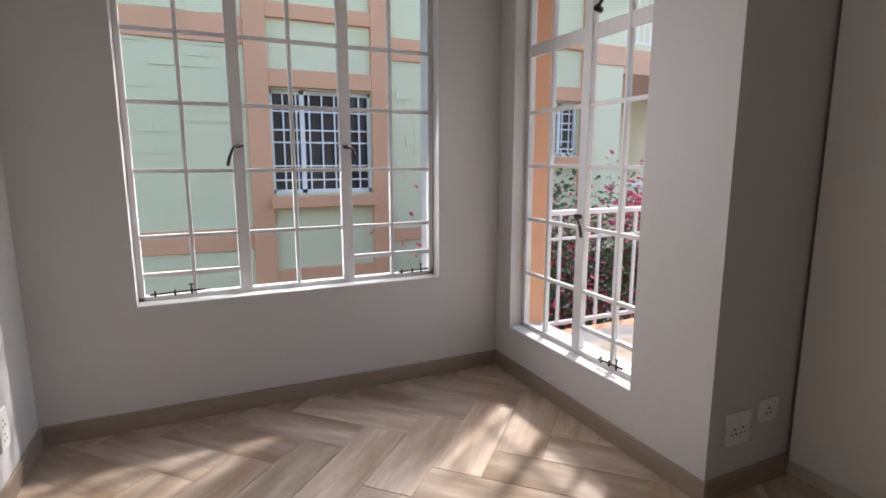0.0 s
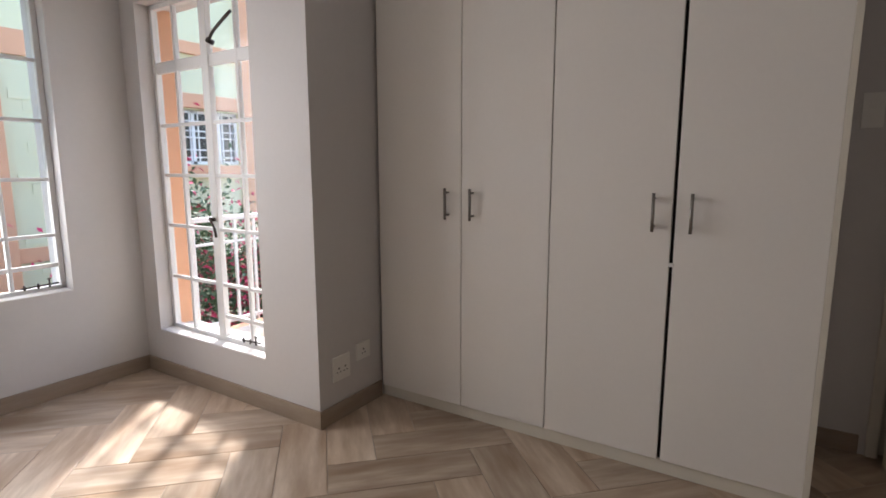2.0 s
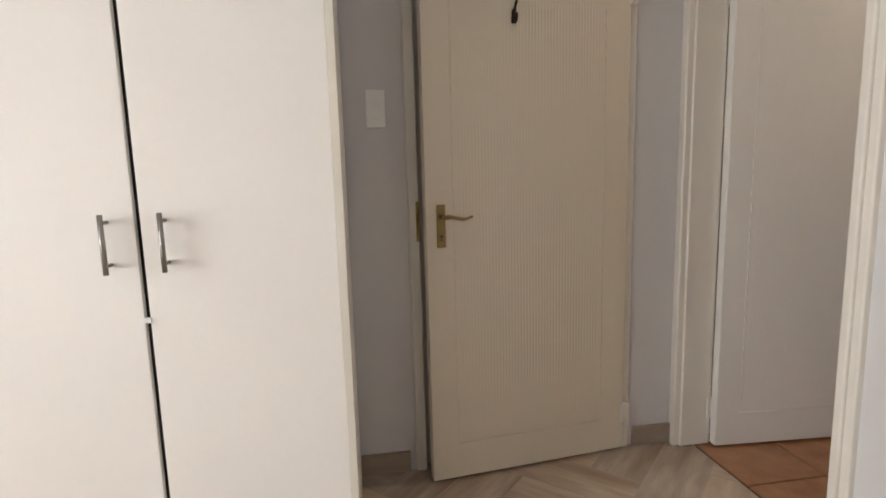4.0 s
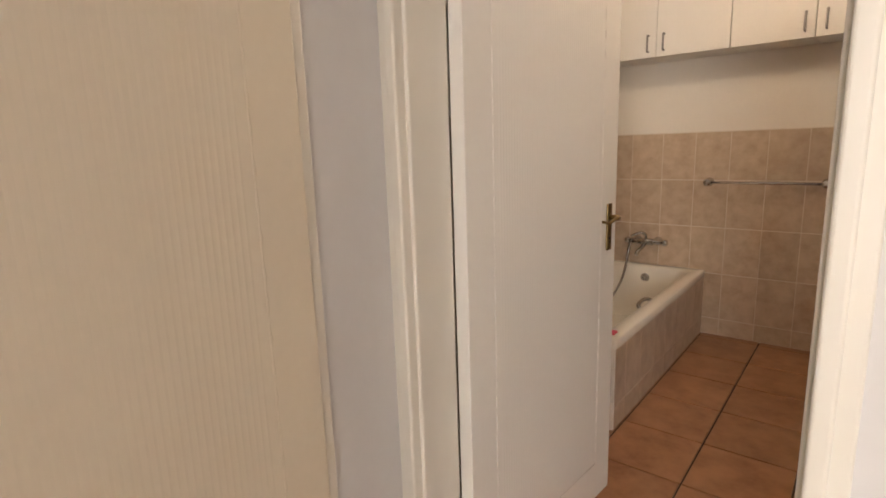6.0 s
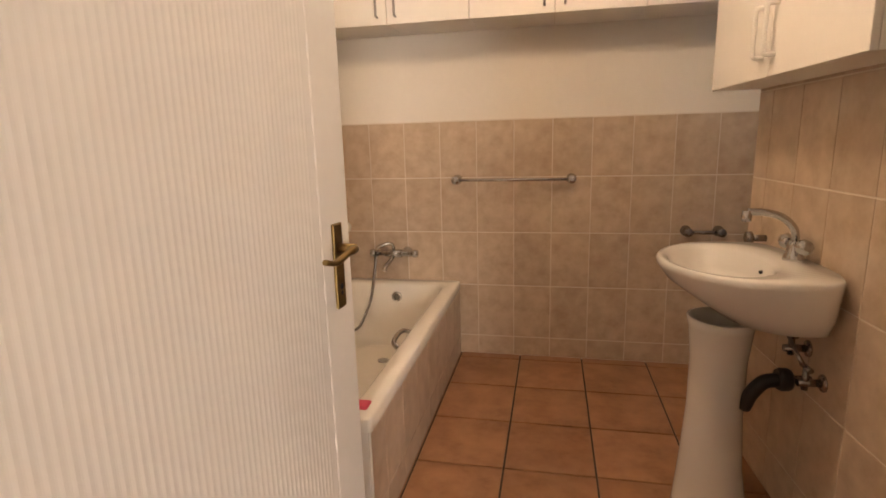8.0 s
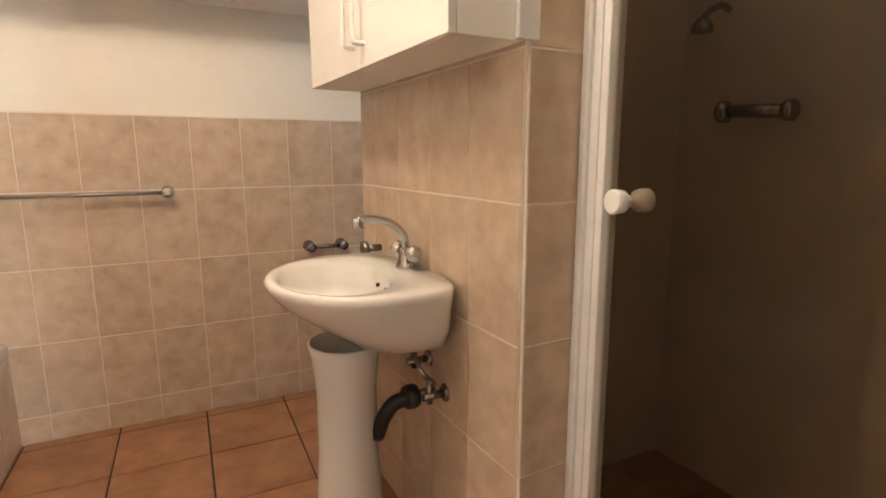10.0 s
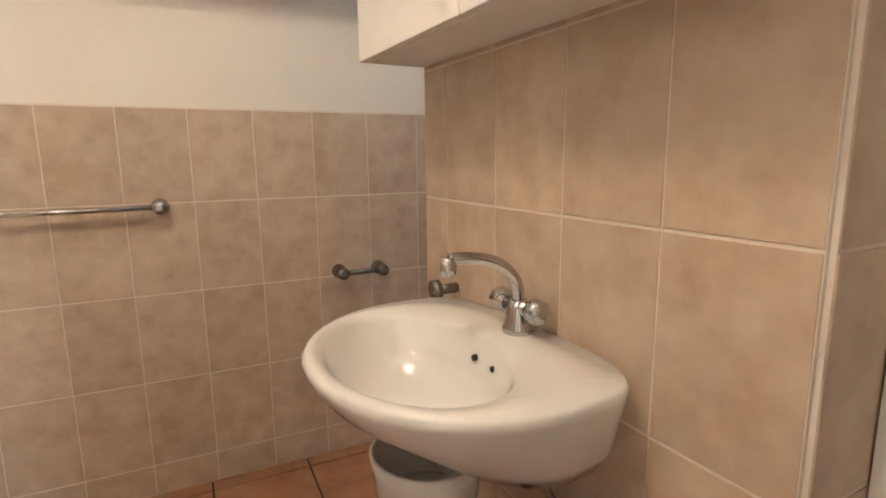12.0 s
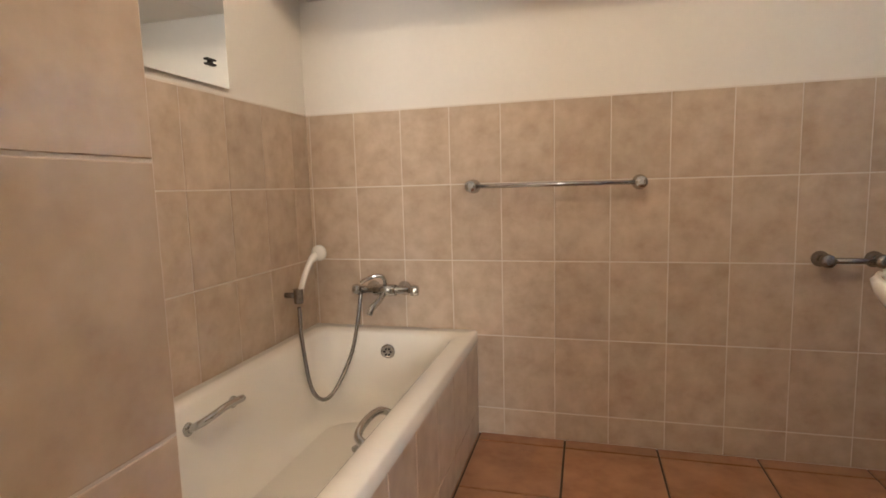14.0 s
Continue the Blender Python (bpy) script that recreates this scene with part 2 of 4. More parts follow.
structure("wall_east_door", boxes((XD, 4.3, DR, YP, -0.05, H1), (XD, 4.3, YB, DL, -0.05, H1), (XD, 4.3, DL, DR, 2.06, H1)), WALL, "painted wall with the bedroom doorway")
BDL, BDR = 3.31, 4.035
structure("wall_south", boxes((XL - 0.2, BDL, YI, YB, -0.05, H1), (BDR, 4.3, YI, YB, -0.05, H1), (BDL, BDR, YI, YB, 2.06, H1)), WALL, "painted wall with the bathroom doorway")
structure("wall_west", boxes((XL - 0.2, XL, YB, YW, -0.05, H1)), WALL, "off-white painted plaster wall")
structure("ceiling_bedroom", boxes((XL - 0.2, 4.3, YI, 5.6, H1, H1 + 0.15)), CEIL, "white painted plaster ceiling")
structure("floor_bedroom", boxes((XL - 0.2, 4.3, YI + 0.065, 5.6, -0.2, -0.004)), FLOOR_GROUT, "wood-look herringbone tile floor with pale joints")
# hall beyond the bedroom door
structure("wall_hall", boxes((5.2, 5.3, 0.0, 3.2, -0.05, H1), (4.3, 5.3, 0.55, 0.65, -0.05, H1), (4.3, 5.3, 2.6, 2.7, -0.05, H1), (4.3, 5.3, 0.5, 2.7, H1, H1 + 0.1), (4.3, 5.3, 0.5, 2.7, -0.15, -0.03)), WALL, "plain painted hall walls")

# bathroom
structure("wall_bath_back", boxes((2.0, 5.0, BY - 0.2, BY, -0.05, H2)), BATH_PAINT, "cream painted upper wall above beige tiles")
structure("wall_bath_east", boxes((BX1, BX1 + 0.2, BY, -0.5, -0.05, H2), (4.112, BX1 + 0.2, -0.605, YI, -0.05, H2)), BATH_PAINT, "cream painted wall beside the bath")
SN, SF = -0.52, -1.43     # near and far end of the basin wall; a recess lies beyond it
structure("wall_bath_west", boxes((BX0 - 0.17, BX0, SF, SN, -0.05, H2)), BATH_PAINT, "tiled wall behind the basin")
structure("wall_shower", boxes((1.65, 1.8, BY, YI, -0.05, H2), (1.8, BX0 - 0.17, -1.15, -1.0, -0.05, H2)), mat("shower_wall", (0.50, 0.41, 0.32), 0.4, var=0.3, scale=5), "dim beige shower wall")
structure("wall_bath_nib", boxes((BX0 - 0.17, BX0, 0.32, YI, -0.05, H2)), BATH_PAINT, "narrow wall beside the shower")
structure("ceiling_bathroom", boxes((1.65, 5.0, BY - 0.2, YI, H2, H2 + 0.15)), CEIL, "white painted bathroom ceiling")
structure("floor_bathroom", boxes((1.65, 5.0, BY, YI + 0.065, -0.2, -0.006)), DARK_GROUT, "terracotta tile floor with dark joints")

# skirtings
structure("baseboard_north", boxes((XL, XP, YW - 0.012, YW, 0, 0.085), bevel=0.002), SKIRT, "wood-look tile skirting")
structure("baseboard_east", boxes((XP - 0.012, XP, YP - 0.012, YW - 0.012, 0, 0.085), bevel=0.002), SKIRT, "wood-look tile skirting")
structure("baseboard_return", boxes((XP, XC + 0.0, YP - 0.012, YP, 0, 0.085), bevel=0.002), SKIRT, "wood-look tile skirting")
structure("baseboard_west", boxes((XL, XL + 0.012, YB, YW - 0.012, 0, 0.085), bevel=0.002), SKIRT, "wood-look tile skirting")
structure("baseboard_door", boxes((XD - 0.012, XD, DR + 0.045, YC - 0.02, 0, 0.085), (XD - 0.012, XD, YB + 0.02, DL - 0.045, 0, 0.085), bevel=0.002), SKIRT, "wood-look tile skirting")
structure("baseboard_south", boxes((XL + 0.012, BDL - 0.07, YB, YB + 0.012, 0, 0.085), bevel=0.002), SKIRT, "wood-look tile skirting")

# ---- steel windows ----


def bars(axis, fixed, a0, a1, z0, z1, w, d):
    """A flat steel bar in a window plane; axis 'x' windows lie along x."""
    if axis == "x":
        return (a0, a1, fixed - d / 2, fixed + d / 2, z0, z1)
    return (fixed - d / 2, fixed + d / 2, a0, a1, z0, z1)


def steel_window(name, axis, fixed, lo, hi, z0, z1, ups, rows_at, label, thick, extra=()):
    w = tagged(new(name), label, "window", kind="structure")
    w.location = ((lo + hi) / 2, fixed, z0) if axis == "x" else (fixed, (lo + hi) / 2, z0)
    f = 0.016
    bm = bmesh.new()
    for q in ((lo, lo + f * 1.6, z0, z1), (hi - f * 1.6, hi, z0, z1), (lo, hi, z0, z0 + f * 1.7), (lo, hi, z1 - f * 1.6, z1)):
        box(bm, *bars(axis, fixed, *q, 0, 0.036), bevel=0.003)
    part("window_frame", bm, WINDOW_PAINT, w)
    for a in ups:
        k = 0.028 if a in thick else 0.009
        part("mullion" if a in thick else "glazing_bar", box(bmesh.new(), *bars(axis, fixed, a - k, a + k, z0 + 0.02, z1 - 0.02, 0, 0.034 if k > 0.01 else 0.026), bevel=0.003), WINDOW_PAINT, w)
    for z, a0, a1, k in rows_at:
        part("glazing_bar", box(bmesh.new(), *bars(axis, fixed, a0, a1, z - k, z + k, 0, 0.022), bevel=0.002), WINDOW_PAINT, w)
    ends = [lo] + sorted(ups) + [hi]
    for a, b in zip(ends, ends[1:]):
        o = part("pane", box(bmesh.new(), *bars(axis, fixed, a + 0.004, b - 0.004, z0 + 0.02, z1 - 0.02, 0, 0.004)), GLASS, w)
        o.visible_shadow = False
    return w


U1 = [1.458, 1.684, 1.934, 2.19, 2.432]
T1 = (1.684, 2.19)
Z1 = [0.85, 1.143, 1.44, 1.74]
rows1 = [(z, W1[0] + 0.02, W1[1] - 0.02, 0.009) for z in Z1] + [(0.675, W1[0] + 0.02, 1.684, 0.011), (0.69, 2.19, W1[1] - 0.02, 0.011)]
win1 = steel_window("window_1", "x", 5.45, *W1, U1, rows1, "white steel cottage-pane window with dark bronze latches", T1)
U2 = [5.0, 4.735, 4.49]
rows2 = [(z, W2[0] + 0.02, W2[1] - 0.02, 0.009) for z in (0.575, 0.875, 1.16, 1.435)] + [(1.745, W2[0] + 0.02, W2[1] - 0.02, 0.03), (0.40, W2[0] + 0.02, 4.735, 0.01)]
win2 = steel_window("window_2", "y", 3.13, *W2, U2, rows2, "tall white steel window with small panes", (4.735,))
part("window_sill", boxes((3.037, 3.112, W2[0] + 0.002, W2[1] - 0.002, W2[2], W2[2] + 0.006), bevel=0.002), WINDOW_PAINT, win2)
part("window_sill", boxes((W1[0] + 0.002, W1[1] - 0.002, YW + 0.002, 5.432, W1[2], W1[2] + 0.006), bevel=0.002), WINDOW_PAINT, win1)


def latch(win, axis, fixed, a, z, swing):
    """A cockspur handle: a boss, a nose and a drooping lever."""
    def p(u, v, w_):
        return (a + u, fixed - v, z + w_) if axis == "x" else (fixed - v, a + u, z + w_)
    bm = bmesh.new()
    tube(bm, [p(-0.022 * swing, 0.03, 0.004), p(0.02 * swing, 0.03, 0.0)], 0.008, 8)
    tube(bm, [p(0, 0.018, 0), p(0, 0.045, 0)], 0.011, 8)
    tube(bm, curve_pts([p(0, 0.045, 0), p(0.022 * swing, 0.052, -0.008), p(0.04 * swing, 0.05, -0.045), p(0.052 * swing, 0.05, -0.09)], 5), 0.006, 8, [0.006] * 10 + [0.0075] * 6)
    part("latch", bm, BRONZE, win, "dark bronze cockspur handle")


def stay(win, axis, fixed, a0, a1, z):
    """A peg stay lying along the bottom rail."""
    def p(a, v, w_):
        return (a, fixed - v, z + w_) if axis == "x" else (fixed - v, a, z + w_)
    bm = bmesh.new()
    tube(bm, [p(a0, 0.03, 0.0), p(a1, 0.03, 0.006)], 0.0045, 8)
    for k in (0.1, 0.45, 0.75):
        a = a0 + (a1 - a0) * k
        tube(bm, [p(a, 0.03, -0.012), p(a, 0.03, 0.016)], 0.005, 8)
    tube(bm, [p(a0 + (a1 - a0) * 0.75, 0.03, 0.01), p(a0 + (a1 - a0) * 0.75, 0.03, 0.034)], 0.004, 8)
    tube(bm, [p(a0 + (a1 - a0) * 0.7, 0.03, 0.034), p(a0 + (a1 - a0) * 0.8, 0.03, 0.034)], 0.004, 8)
    part("window_stay", bm, BRONZE, win, "dark bronze peg stay")


latch(win1, "x", 5.45, 1.684, 1.255, -1)
latch(win1, "x", 5.45, 2.19, 1.255, 1)
latch(win2, "y", 3.13, 4.735, 0.93, -1)
stay(win1, "x", 5.45, 1.27, 1.50, 0.592)
stay(win1, "x", 5.45, 2.46, 2.63, 0.592)
stay(win2, "y", 3.13, 4.55, 4.40, 0.30)
bm = bmesh.new()
tube(bm, curve_pts([(3.095, 4.66, 1.83), (3.06, 4.56, 1.86), (3.05, 4.42, 1.92)], 5), 0.008, 8)
tube(bm, [(3.118, 4.66, 1.82), (3.085, 4.66, 1.83)], 0.014, 8)
part("fanlight_stay", bm, BRONZE, win2, "dark bronze fanlight stay")

# ---- built-in wardrobe ----
wardrobe = thing("built_in_wardrobe", (3.78, 2.98, 0), "cream built-in wardrobe with four tall doors, one gap ajar", "wardrobe")
# solid block; the shade behind the door gaps is put into its colour
part("body", boxes((3.50, XD - 0.004, YC, YP - 0.004, 0.06, H1 - 0.004)), GAP_SHADE, wardrobe)
part("plinth", boxes((3.492, 3.515, YC, YP - 0.004, 0.0, 0.058), bevel=0.002), CREAM_EDGE, wardrobe, "cream chipped plinth board")
part("side_panel", boxes((3.478, XD - 0.004, YC - 0.018, YC, 0.0, H1 - 0.004), bevel=0.0015), CREAM, wardrobe)
part("edge_strip", boxes((3.472, 3.478, YC - 0.019, YC + 0.001, 0.0, H1 - 0.004), bevel=0.001), CREAM_EDGE, wardrobe)
DE = [3.908, 3.428, 3.002, 2.526, 2.0545]
for i, (a, b) in enumerate(zip(DE, DE[1:])):
    g0, g1 = 0.0018, 0.0018
    if i == 1: g1 = 0.0025
    if i == 2: g0, g1 = 0.0025, 0.007
    if i == 3: g0 = 0.006
    d = part("door", boxes((3.476, 3.494, b + g1, a - g0, 0.062, H1 - 0.01), bevel=0.002), CREAM, wardrobe)
    hy = (b + 0.068) if i in (0, 2) else (a - 0.062)
    bm = bmesh.new()
    tube(bm, [(3.443, hy, 0.965), (3.443, hy, 1.108)], 0.0062, 10)
    for hz in (0.985, 1.088):
        tube(bm, [(3.443, hy, hz), (3.476, hy, hz)], 0.0048, 8)
    part("handle", bm, STEEL, d, "brushed steel bar handle")
part("catch", boxes((3.470, 3.476, 2.516, 2.534, 0.835, 0.85), bevel=0.002), PLASTIC, wardrobe)

# ---- doors ----


def ribbed_leaf(name, parent, hinge, ang, width, inward, material):
    """A moulded door leaf with a raised border bead and fine vertical ribs; built along +x from its hinge and then turned."""
    m = Matrix.Translation(hinge) @ pose(0, 0, 0, 0, 0, ang)
    bm = bmesh.new()
    box(bm, 0, width, -0.02, 0.02, 0.0, 2.03, bevel=0.0025)
    bmesh.ops.transform(bm, matrix=m, verts=bm.verts[:])
    leaf = part(name, bm, material, parent)
    for s in (1, -1):
        bm = bmesh.new()
        n = 46
        for i in range(n):
            x = 0.125 + (width - 0.25) * (i + 0.5) / n
            y = s * 0.02
            vs = [bm.verts.new(p) for p in ((x - 0.0045, y, 0.16), (x, y + s * 0.0004, 0.165), (x + 0.0045, y, 0.16), (x - 0.0045, y, 1.9), (x, y + s * 0.0004, 1.895), (x + 0.0045, y, 1.9))]
            bm.faces.new((vs[0], vs[1], vs[4], vs[3]))
            bm.faces.new((vs[1], vs[2], vs[5], vs[4]))
        bmesh.ops.recalc_face_normals(bm, faces=bm.faces[:])
        bmesh.ops.transform(bm, matrix=m, verts=bm.verts[:])
        part("ribbed_panel", bm, material, leaf)
        bm = bmesh.new()
        # a rope-like bead round the panel
        x0, x1, z0, z1 = 0.105, width - 0.105, 0.14, 1.92
        for xa in (x0, x1):
            pts = [(xa + 0.0006 * math.sin(k * 2.1), s * 0.0186, z0 + (z1 - z0) * k / 150) for k in range(151)]
            tube(bm, pts, 0.003, 5, [0.0030 + 0.0013 * math.sin(k * 1.3 + 1) for k in range(151)])
        for za in (z0, z1):
            tube(bm, [(x0, s * 0.0186, za), (x1, s * 0.0186, za)], 0.003, 5)
        bmesh.ops.transform(bm, matrix=m, verts=bm.verts[:])
        part("border_bead", bm, material, leaf)
    return leaf, m


def lever_set(leaf, m, width, z, face):
    """Brass back plate with a keyhole and a curved lever."""
    for s in face:
        x = width - 0.055
        bm = boxes((x - 0.016, x + 0.016, s * 0.02, s * 0.026, z - 0.08, z + 0.075), bevel=0.002)
        bmesh.ops.transform(bm, matrix=m, verts=bm.verts[:])
        pl = part("back_plate", bm, BRASS, leaf, "worn brass back plate")
        bm = bmesh.new()
        tube(bm, [(x, s * 0.022, z + 0.03), (x, s * 0.058, z + 0.03)], 0.009, 10)
        tube(bm, curve_pts([(x, s * 0.056, z + 0.03), (x - 0.03, s * 0.06, z + 0.03), (x - 0.075, s * 0.058, z + 0.022), (x - 0.11, s * 0.056, z + 0.03)], 5), 0.006, 10, [0.008] * 5 + [0.006] * 6 + [0.0048] * 5)
        bmesh.ops.transform(bm, matrix=m, verts=bm.verts[:])
        part("lever", bm, BRASS, pl)
        bm = bmesh.new()
        tube(bm, [(x, s * 0.0262, z - 0.04), (x, s * 0.0268, z - 0.04)], 0.006, 10)
        tube(bm, [(x, s * 0.0262, z - 0.052), (x, s * 0.0268, z - 0.052)], 0.004, 8)
        bmesh.ops.transform(bm, matrix=m, verts=bm.verts[:])
        part("keyhole", bm, BLACK, pl)


def hinge_on(parent, x, y, z, nx, ny):
    bm = bmesh.new()
    tube(bm, [(x, y, z - 0.045), (x, y, z + 0.045)], 0.006, 8)
    for k in (-0.015, 0.015):
        tube(bm, [(x, y, z + k - 0.001), (x, y, z + k + 0.001)], 0.0068, 8)
    box(bm, x - 0.004 + nx * 0.0, x + 0.004, y - 0.02, y + 0.02, z - 0.04, z + 0.04)
    part("hinge", bm, FRAME, parent, "paint-covered butt hinge")


door_b = tagged(new("door_1"), "cream moulded bedroom door standing slightly ajar", "door", kind="structure")
door_b.location = (XD, DL, 0)
leaf_ang = math.degrees(math.atan2(1.766 - 0.947, 3.994 - 4.083))
leaf, lm = ribbed_leaf("leaf", door_b, (4.077, 0.947, 0.012), leaf_ang, 0.823, True, DOOR)
lever_set(leaf, lm, 0.823, 0.985, (1,))
for hz in (0.165, 1.835):
    hinge_on(door_b, 4.058, 0.938, hz, 0, 1)
bm = bmesh.new()
hm = lm @ Matrix.Translation((0.48, 0.02, 0))
tube(bm, [hm @ Vector(p) for p in ((0, 0.002, 1.69), (0, 0.006, 1.735))], 0.009, 8)
tube(bm, [hm @ Vector(p) for p in curve_pts([(0, 0.006, 1.73), (0.0, 0.03, 1.76), (-0.008, 0.045, 1.80)], 5)], 0.005, 8)
tube(bm, [hm @ Vector(p) for p in curve_pts([(0, 0.006, 1.70), (0.0, 0.025, 1.695), (0.0, 0.03, 1.72)], 5)], 0.005, 8)
part("coat_hook", bm, BRONZE, leaf, "dark bronze coat hook")


def frame_bm(items):
    bm = bmesh.new()
    for i in items:
        box(bm, *i, bevel=0.006, segs=3)
    return bm


part("door_frame", frame_bm([(XD - 0.016, XD + 0.10, DR - 0.022, DR + 0.02, 0, 2.08), (XD - 0.016, XD + 0.10, DL - 0.02, DL + 0.01, 0, 2.08), (XD + 0.03, XD + 0.10, DR - 0.075, DR - 0.024, 0, 2.05), (XD - 0.016, XD + 0.1, DL + 0.01, DR - 0.022, 2.048, 2.08)]), FRAME, door_b, "cream painted steel frame")
part("strike_plate", boxes((XD - 0.019, XD - 0.015, DR - 0.02, DR - 0.008, 0.93, 1.08)), BRASS, door_b)

door_c = tagged(new("door_2"), "white moulded bathroom door standing wide open", "door", kind="structure")
door_c.location = (BDR, YI, 0)
leaf2, lm2 = ribbed_leaf("leaf", door_c, (4.006, 0.560, 0.012), -94.0, 0.775, True, DOOR_WHITE)
lever_set(leaf2, lm2, 0.775, 0.985, (-1, 1))
for hz in (0.165, 1.835):
    hinge_on(door_c, 4.028, 0.556, hz, 0, 1)
part("lock_edge", boxes((3.940, 3.964, -0.2165, -0.2135, 0.89, 1.08), bevel=0.001), BRASS, door_c, "brass lock face")
part("door_frame", frame_bm([(BDR - 0.006, BDR + 0.055, YI - 0.004, YB + 0.004, 0, 2.1), (BDR + 0.016, BDR + 0.058, YB - 0.02, YB + 0.02, 0, 2.11), (BDR + 0.002, BDR + 0.03, YB - 0.02, YB + 0.032, 0, 2.1),
                             (BDL - 0.055, BDL + 0.006, YI - 0.004, YB + 0.004, 0, 2.1), (BDL - 0.055, BDL - 0.016, YB - 0.02, YB + 0.02, 0, 2.11), (BDL - 0.03, BDL - 0.002, YB - 0.02, YB + 0.032, 0, 2.1),
                             (BDL, BDR, YI - 0.004, YB + 0.02, 2.05, 2.1)]), FRAME, door_c, "cream painted pressed-steel frame with a rounded fold")

# ---- small fittings in the bedroom ----


def plate(name, lo, hi, axis, label, category, extras):
    """A bevelled wall plate with raised or sunk details."""
    t = thing(name, [(a + b) / 2 for a, b in zip(lo, hi)], label, category)
    part("cover", boxes((lo[0], hi[0], lo[1], hi[1], lo[2], hi[2]), bevel=0.002), PLASTIC, t)
    for nm, it, m_ in extras:
        part(nm, boxes(it, bevel=0.0006), m_, t)
    return t


def socket(x0, x1, z0, z1, pins):
    t = plate("wall_socket", (x0, YP - 0.009, z0), (x1, YP - 0.0, z1), "y", "white plastic wall socket above the skirting", "socket", [])
    for px, pz in pins:
        bm = bmesh.new()
        for dx, dz, r in ((0, 0.011, 0.0048), (-0.011, -0.008, 0.0038), (0.011, -0.008, 0.0038)):
            tube(bm, [(px + dx, YP - 0.0098, pz + dz), (px + dx, YP - 0.0088, pz + dz)], r, 10)
        part("pin_holes", bm, BLACK, t)
    return t


socket(3.117, 3.235, 0.195, 0.315, [(3.155, 0.245), (3.20, 0.245)])
part("rocker", boxes((3.16, 3.175, YP - 0.012, YP - 0.008, 0.285, 0.30), bevel=0.001), PLASTIC, bpy.data.objects["wall_socket"])
socket(3.285, 3.385, 0.25, 0.335, [(3.335, 0.29)])
t = thing("wall_socket", (XL, 4.96, 0.27), "white plastic double socket on the side wall", "socket")
part("cover", boxes((XL, XL + 0.009, 4.915, 5.005, 0.20, 0.34), bevel=0.002), PLASTIC, t)
for pz in (0.24, 0.29):
    bm = bmesh.new()
    for dy, dz in ((0, 0.011), (-0.011, -0.008), (0.011, -0.008)):
        tube(bm, [(XL + 0.0088, 4.96 + dy, pz + dz), (XL + 0.0098, 4.96 + dy, pz + dz)], 0.0042, 10)
    part("pin_holes", bm, BLACK, t)
plate("light_switch", (XD - 0.009, 1.885, 1.353), (XD, 1.955, 1.488), "x", "white plastic light switch beside the door", "switch",
      [("rocker", (XD - 0.013, XD - 0.008, 1.91, 1.93, 1.43, 1.46), PLASTIC), ("rocker", (XD - 0.013, XD - 0.008, 1.91, 1.93, 1.385, 1.41), PLASTIC)])

# ---- bathroom: bath ----
RIM = 0.43
BF, BN = 4.065, -0.497


def rrect(x0, x1, y0, y1, z, r, n=6):
    pts = []
    for cx, cy, a0 in ((x1 - r, y1 - r, 0), (x0 + r, y1 - r, 90), (x0 + r, y0 + r, 180), (x1 - r, y0 + r, 270)):
        for k in range(n + 1):
            a = radians(a0 + 90 * k / n)
            pts.append((cx + r * math.cos(a), cy + r * math.sin(a), z))
    return pts


bath = thing("bath", (4.42, -1.35, 0), "cream built-in bath with chrome grips behind a tiled front", "bath")
YE, XE = BY + 0.008, BX1 - 0.008
bm = bmesh.new()
loft(bm, [rrect(BF - 0.004, XE, YE, BN - 0.11, RIM - 0.045, 0.012), rrect(BF - 0.004, XE, YE, BN - 0.11, RIM - 0.008, 0.012), rrect(BF + 0.002, XE - 0.004, YE + 0.004, BN - 0.114, RIM, 0.012),
          rrect(BF + 0.065, XE - 0.06, YE + 0.075, BN - 0.18, RIM, 0.07), rrect(BF + 0.078, XE - 0.072, YE + 0.088, BN - 0.192, RIM - 0.012, 0.08),
          rrect(BF + 0.10, XE - 0.09, YE + 0.11, BN - 0.24, RIM - 0.12, 0.1), rrect(BF + 0.13, XE - 0.12, YE + 0.15, BN - 0.33, RIM - 0.27, 0.12), rrect(BF + 0.19, XE - 0.18, YE + 0.23, BN - 0.42, RIM - 0.325, 0.1)], False, True)
part("tub", bm, BATHTUB, bath)
bm = bmesh.new()
lathe(bm, [(0.030, -0.006), (0.030, 0.003), (0.024, 0.006), (0.02, 0.003)], (4.41, YE + 0.102, 0.352), "y", 20)
ov = part("overflow", bm, CHROME, bath, "chrome overflow rose")
bm = bmesh.new()
for k in range(6):
    a = k * math.pi / 3
    tube(bm, [(4.41 + 0.013 * math.cos(a), YE + 0.105, 0.352 + 0.013 * math.sin(a)), (4.41 + 0.013 * math.cos(a), YE + 0.1075, 0.352 + 0.013 * math.sin(a))], 0.0042, 8)
part("overflow_holes", bm, BLACK, ov)
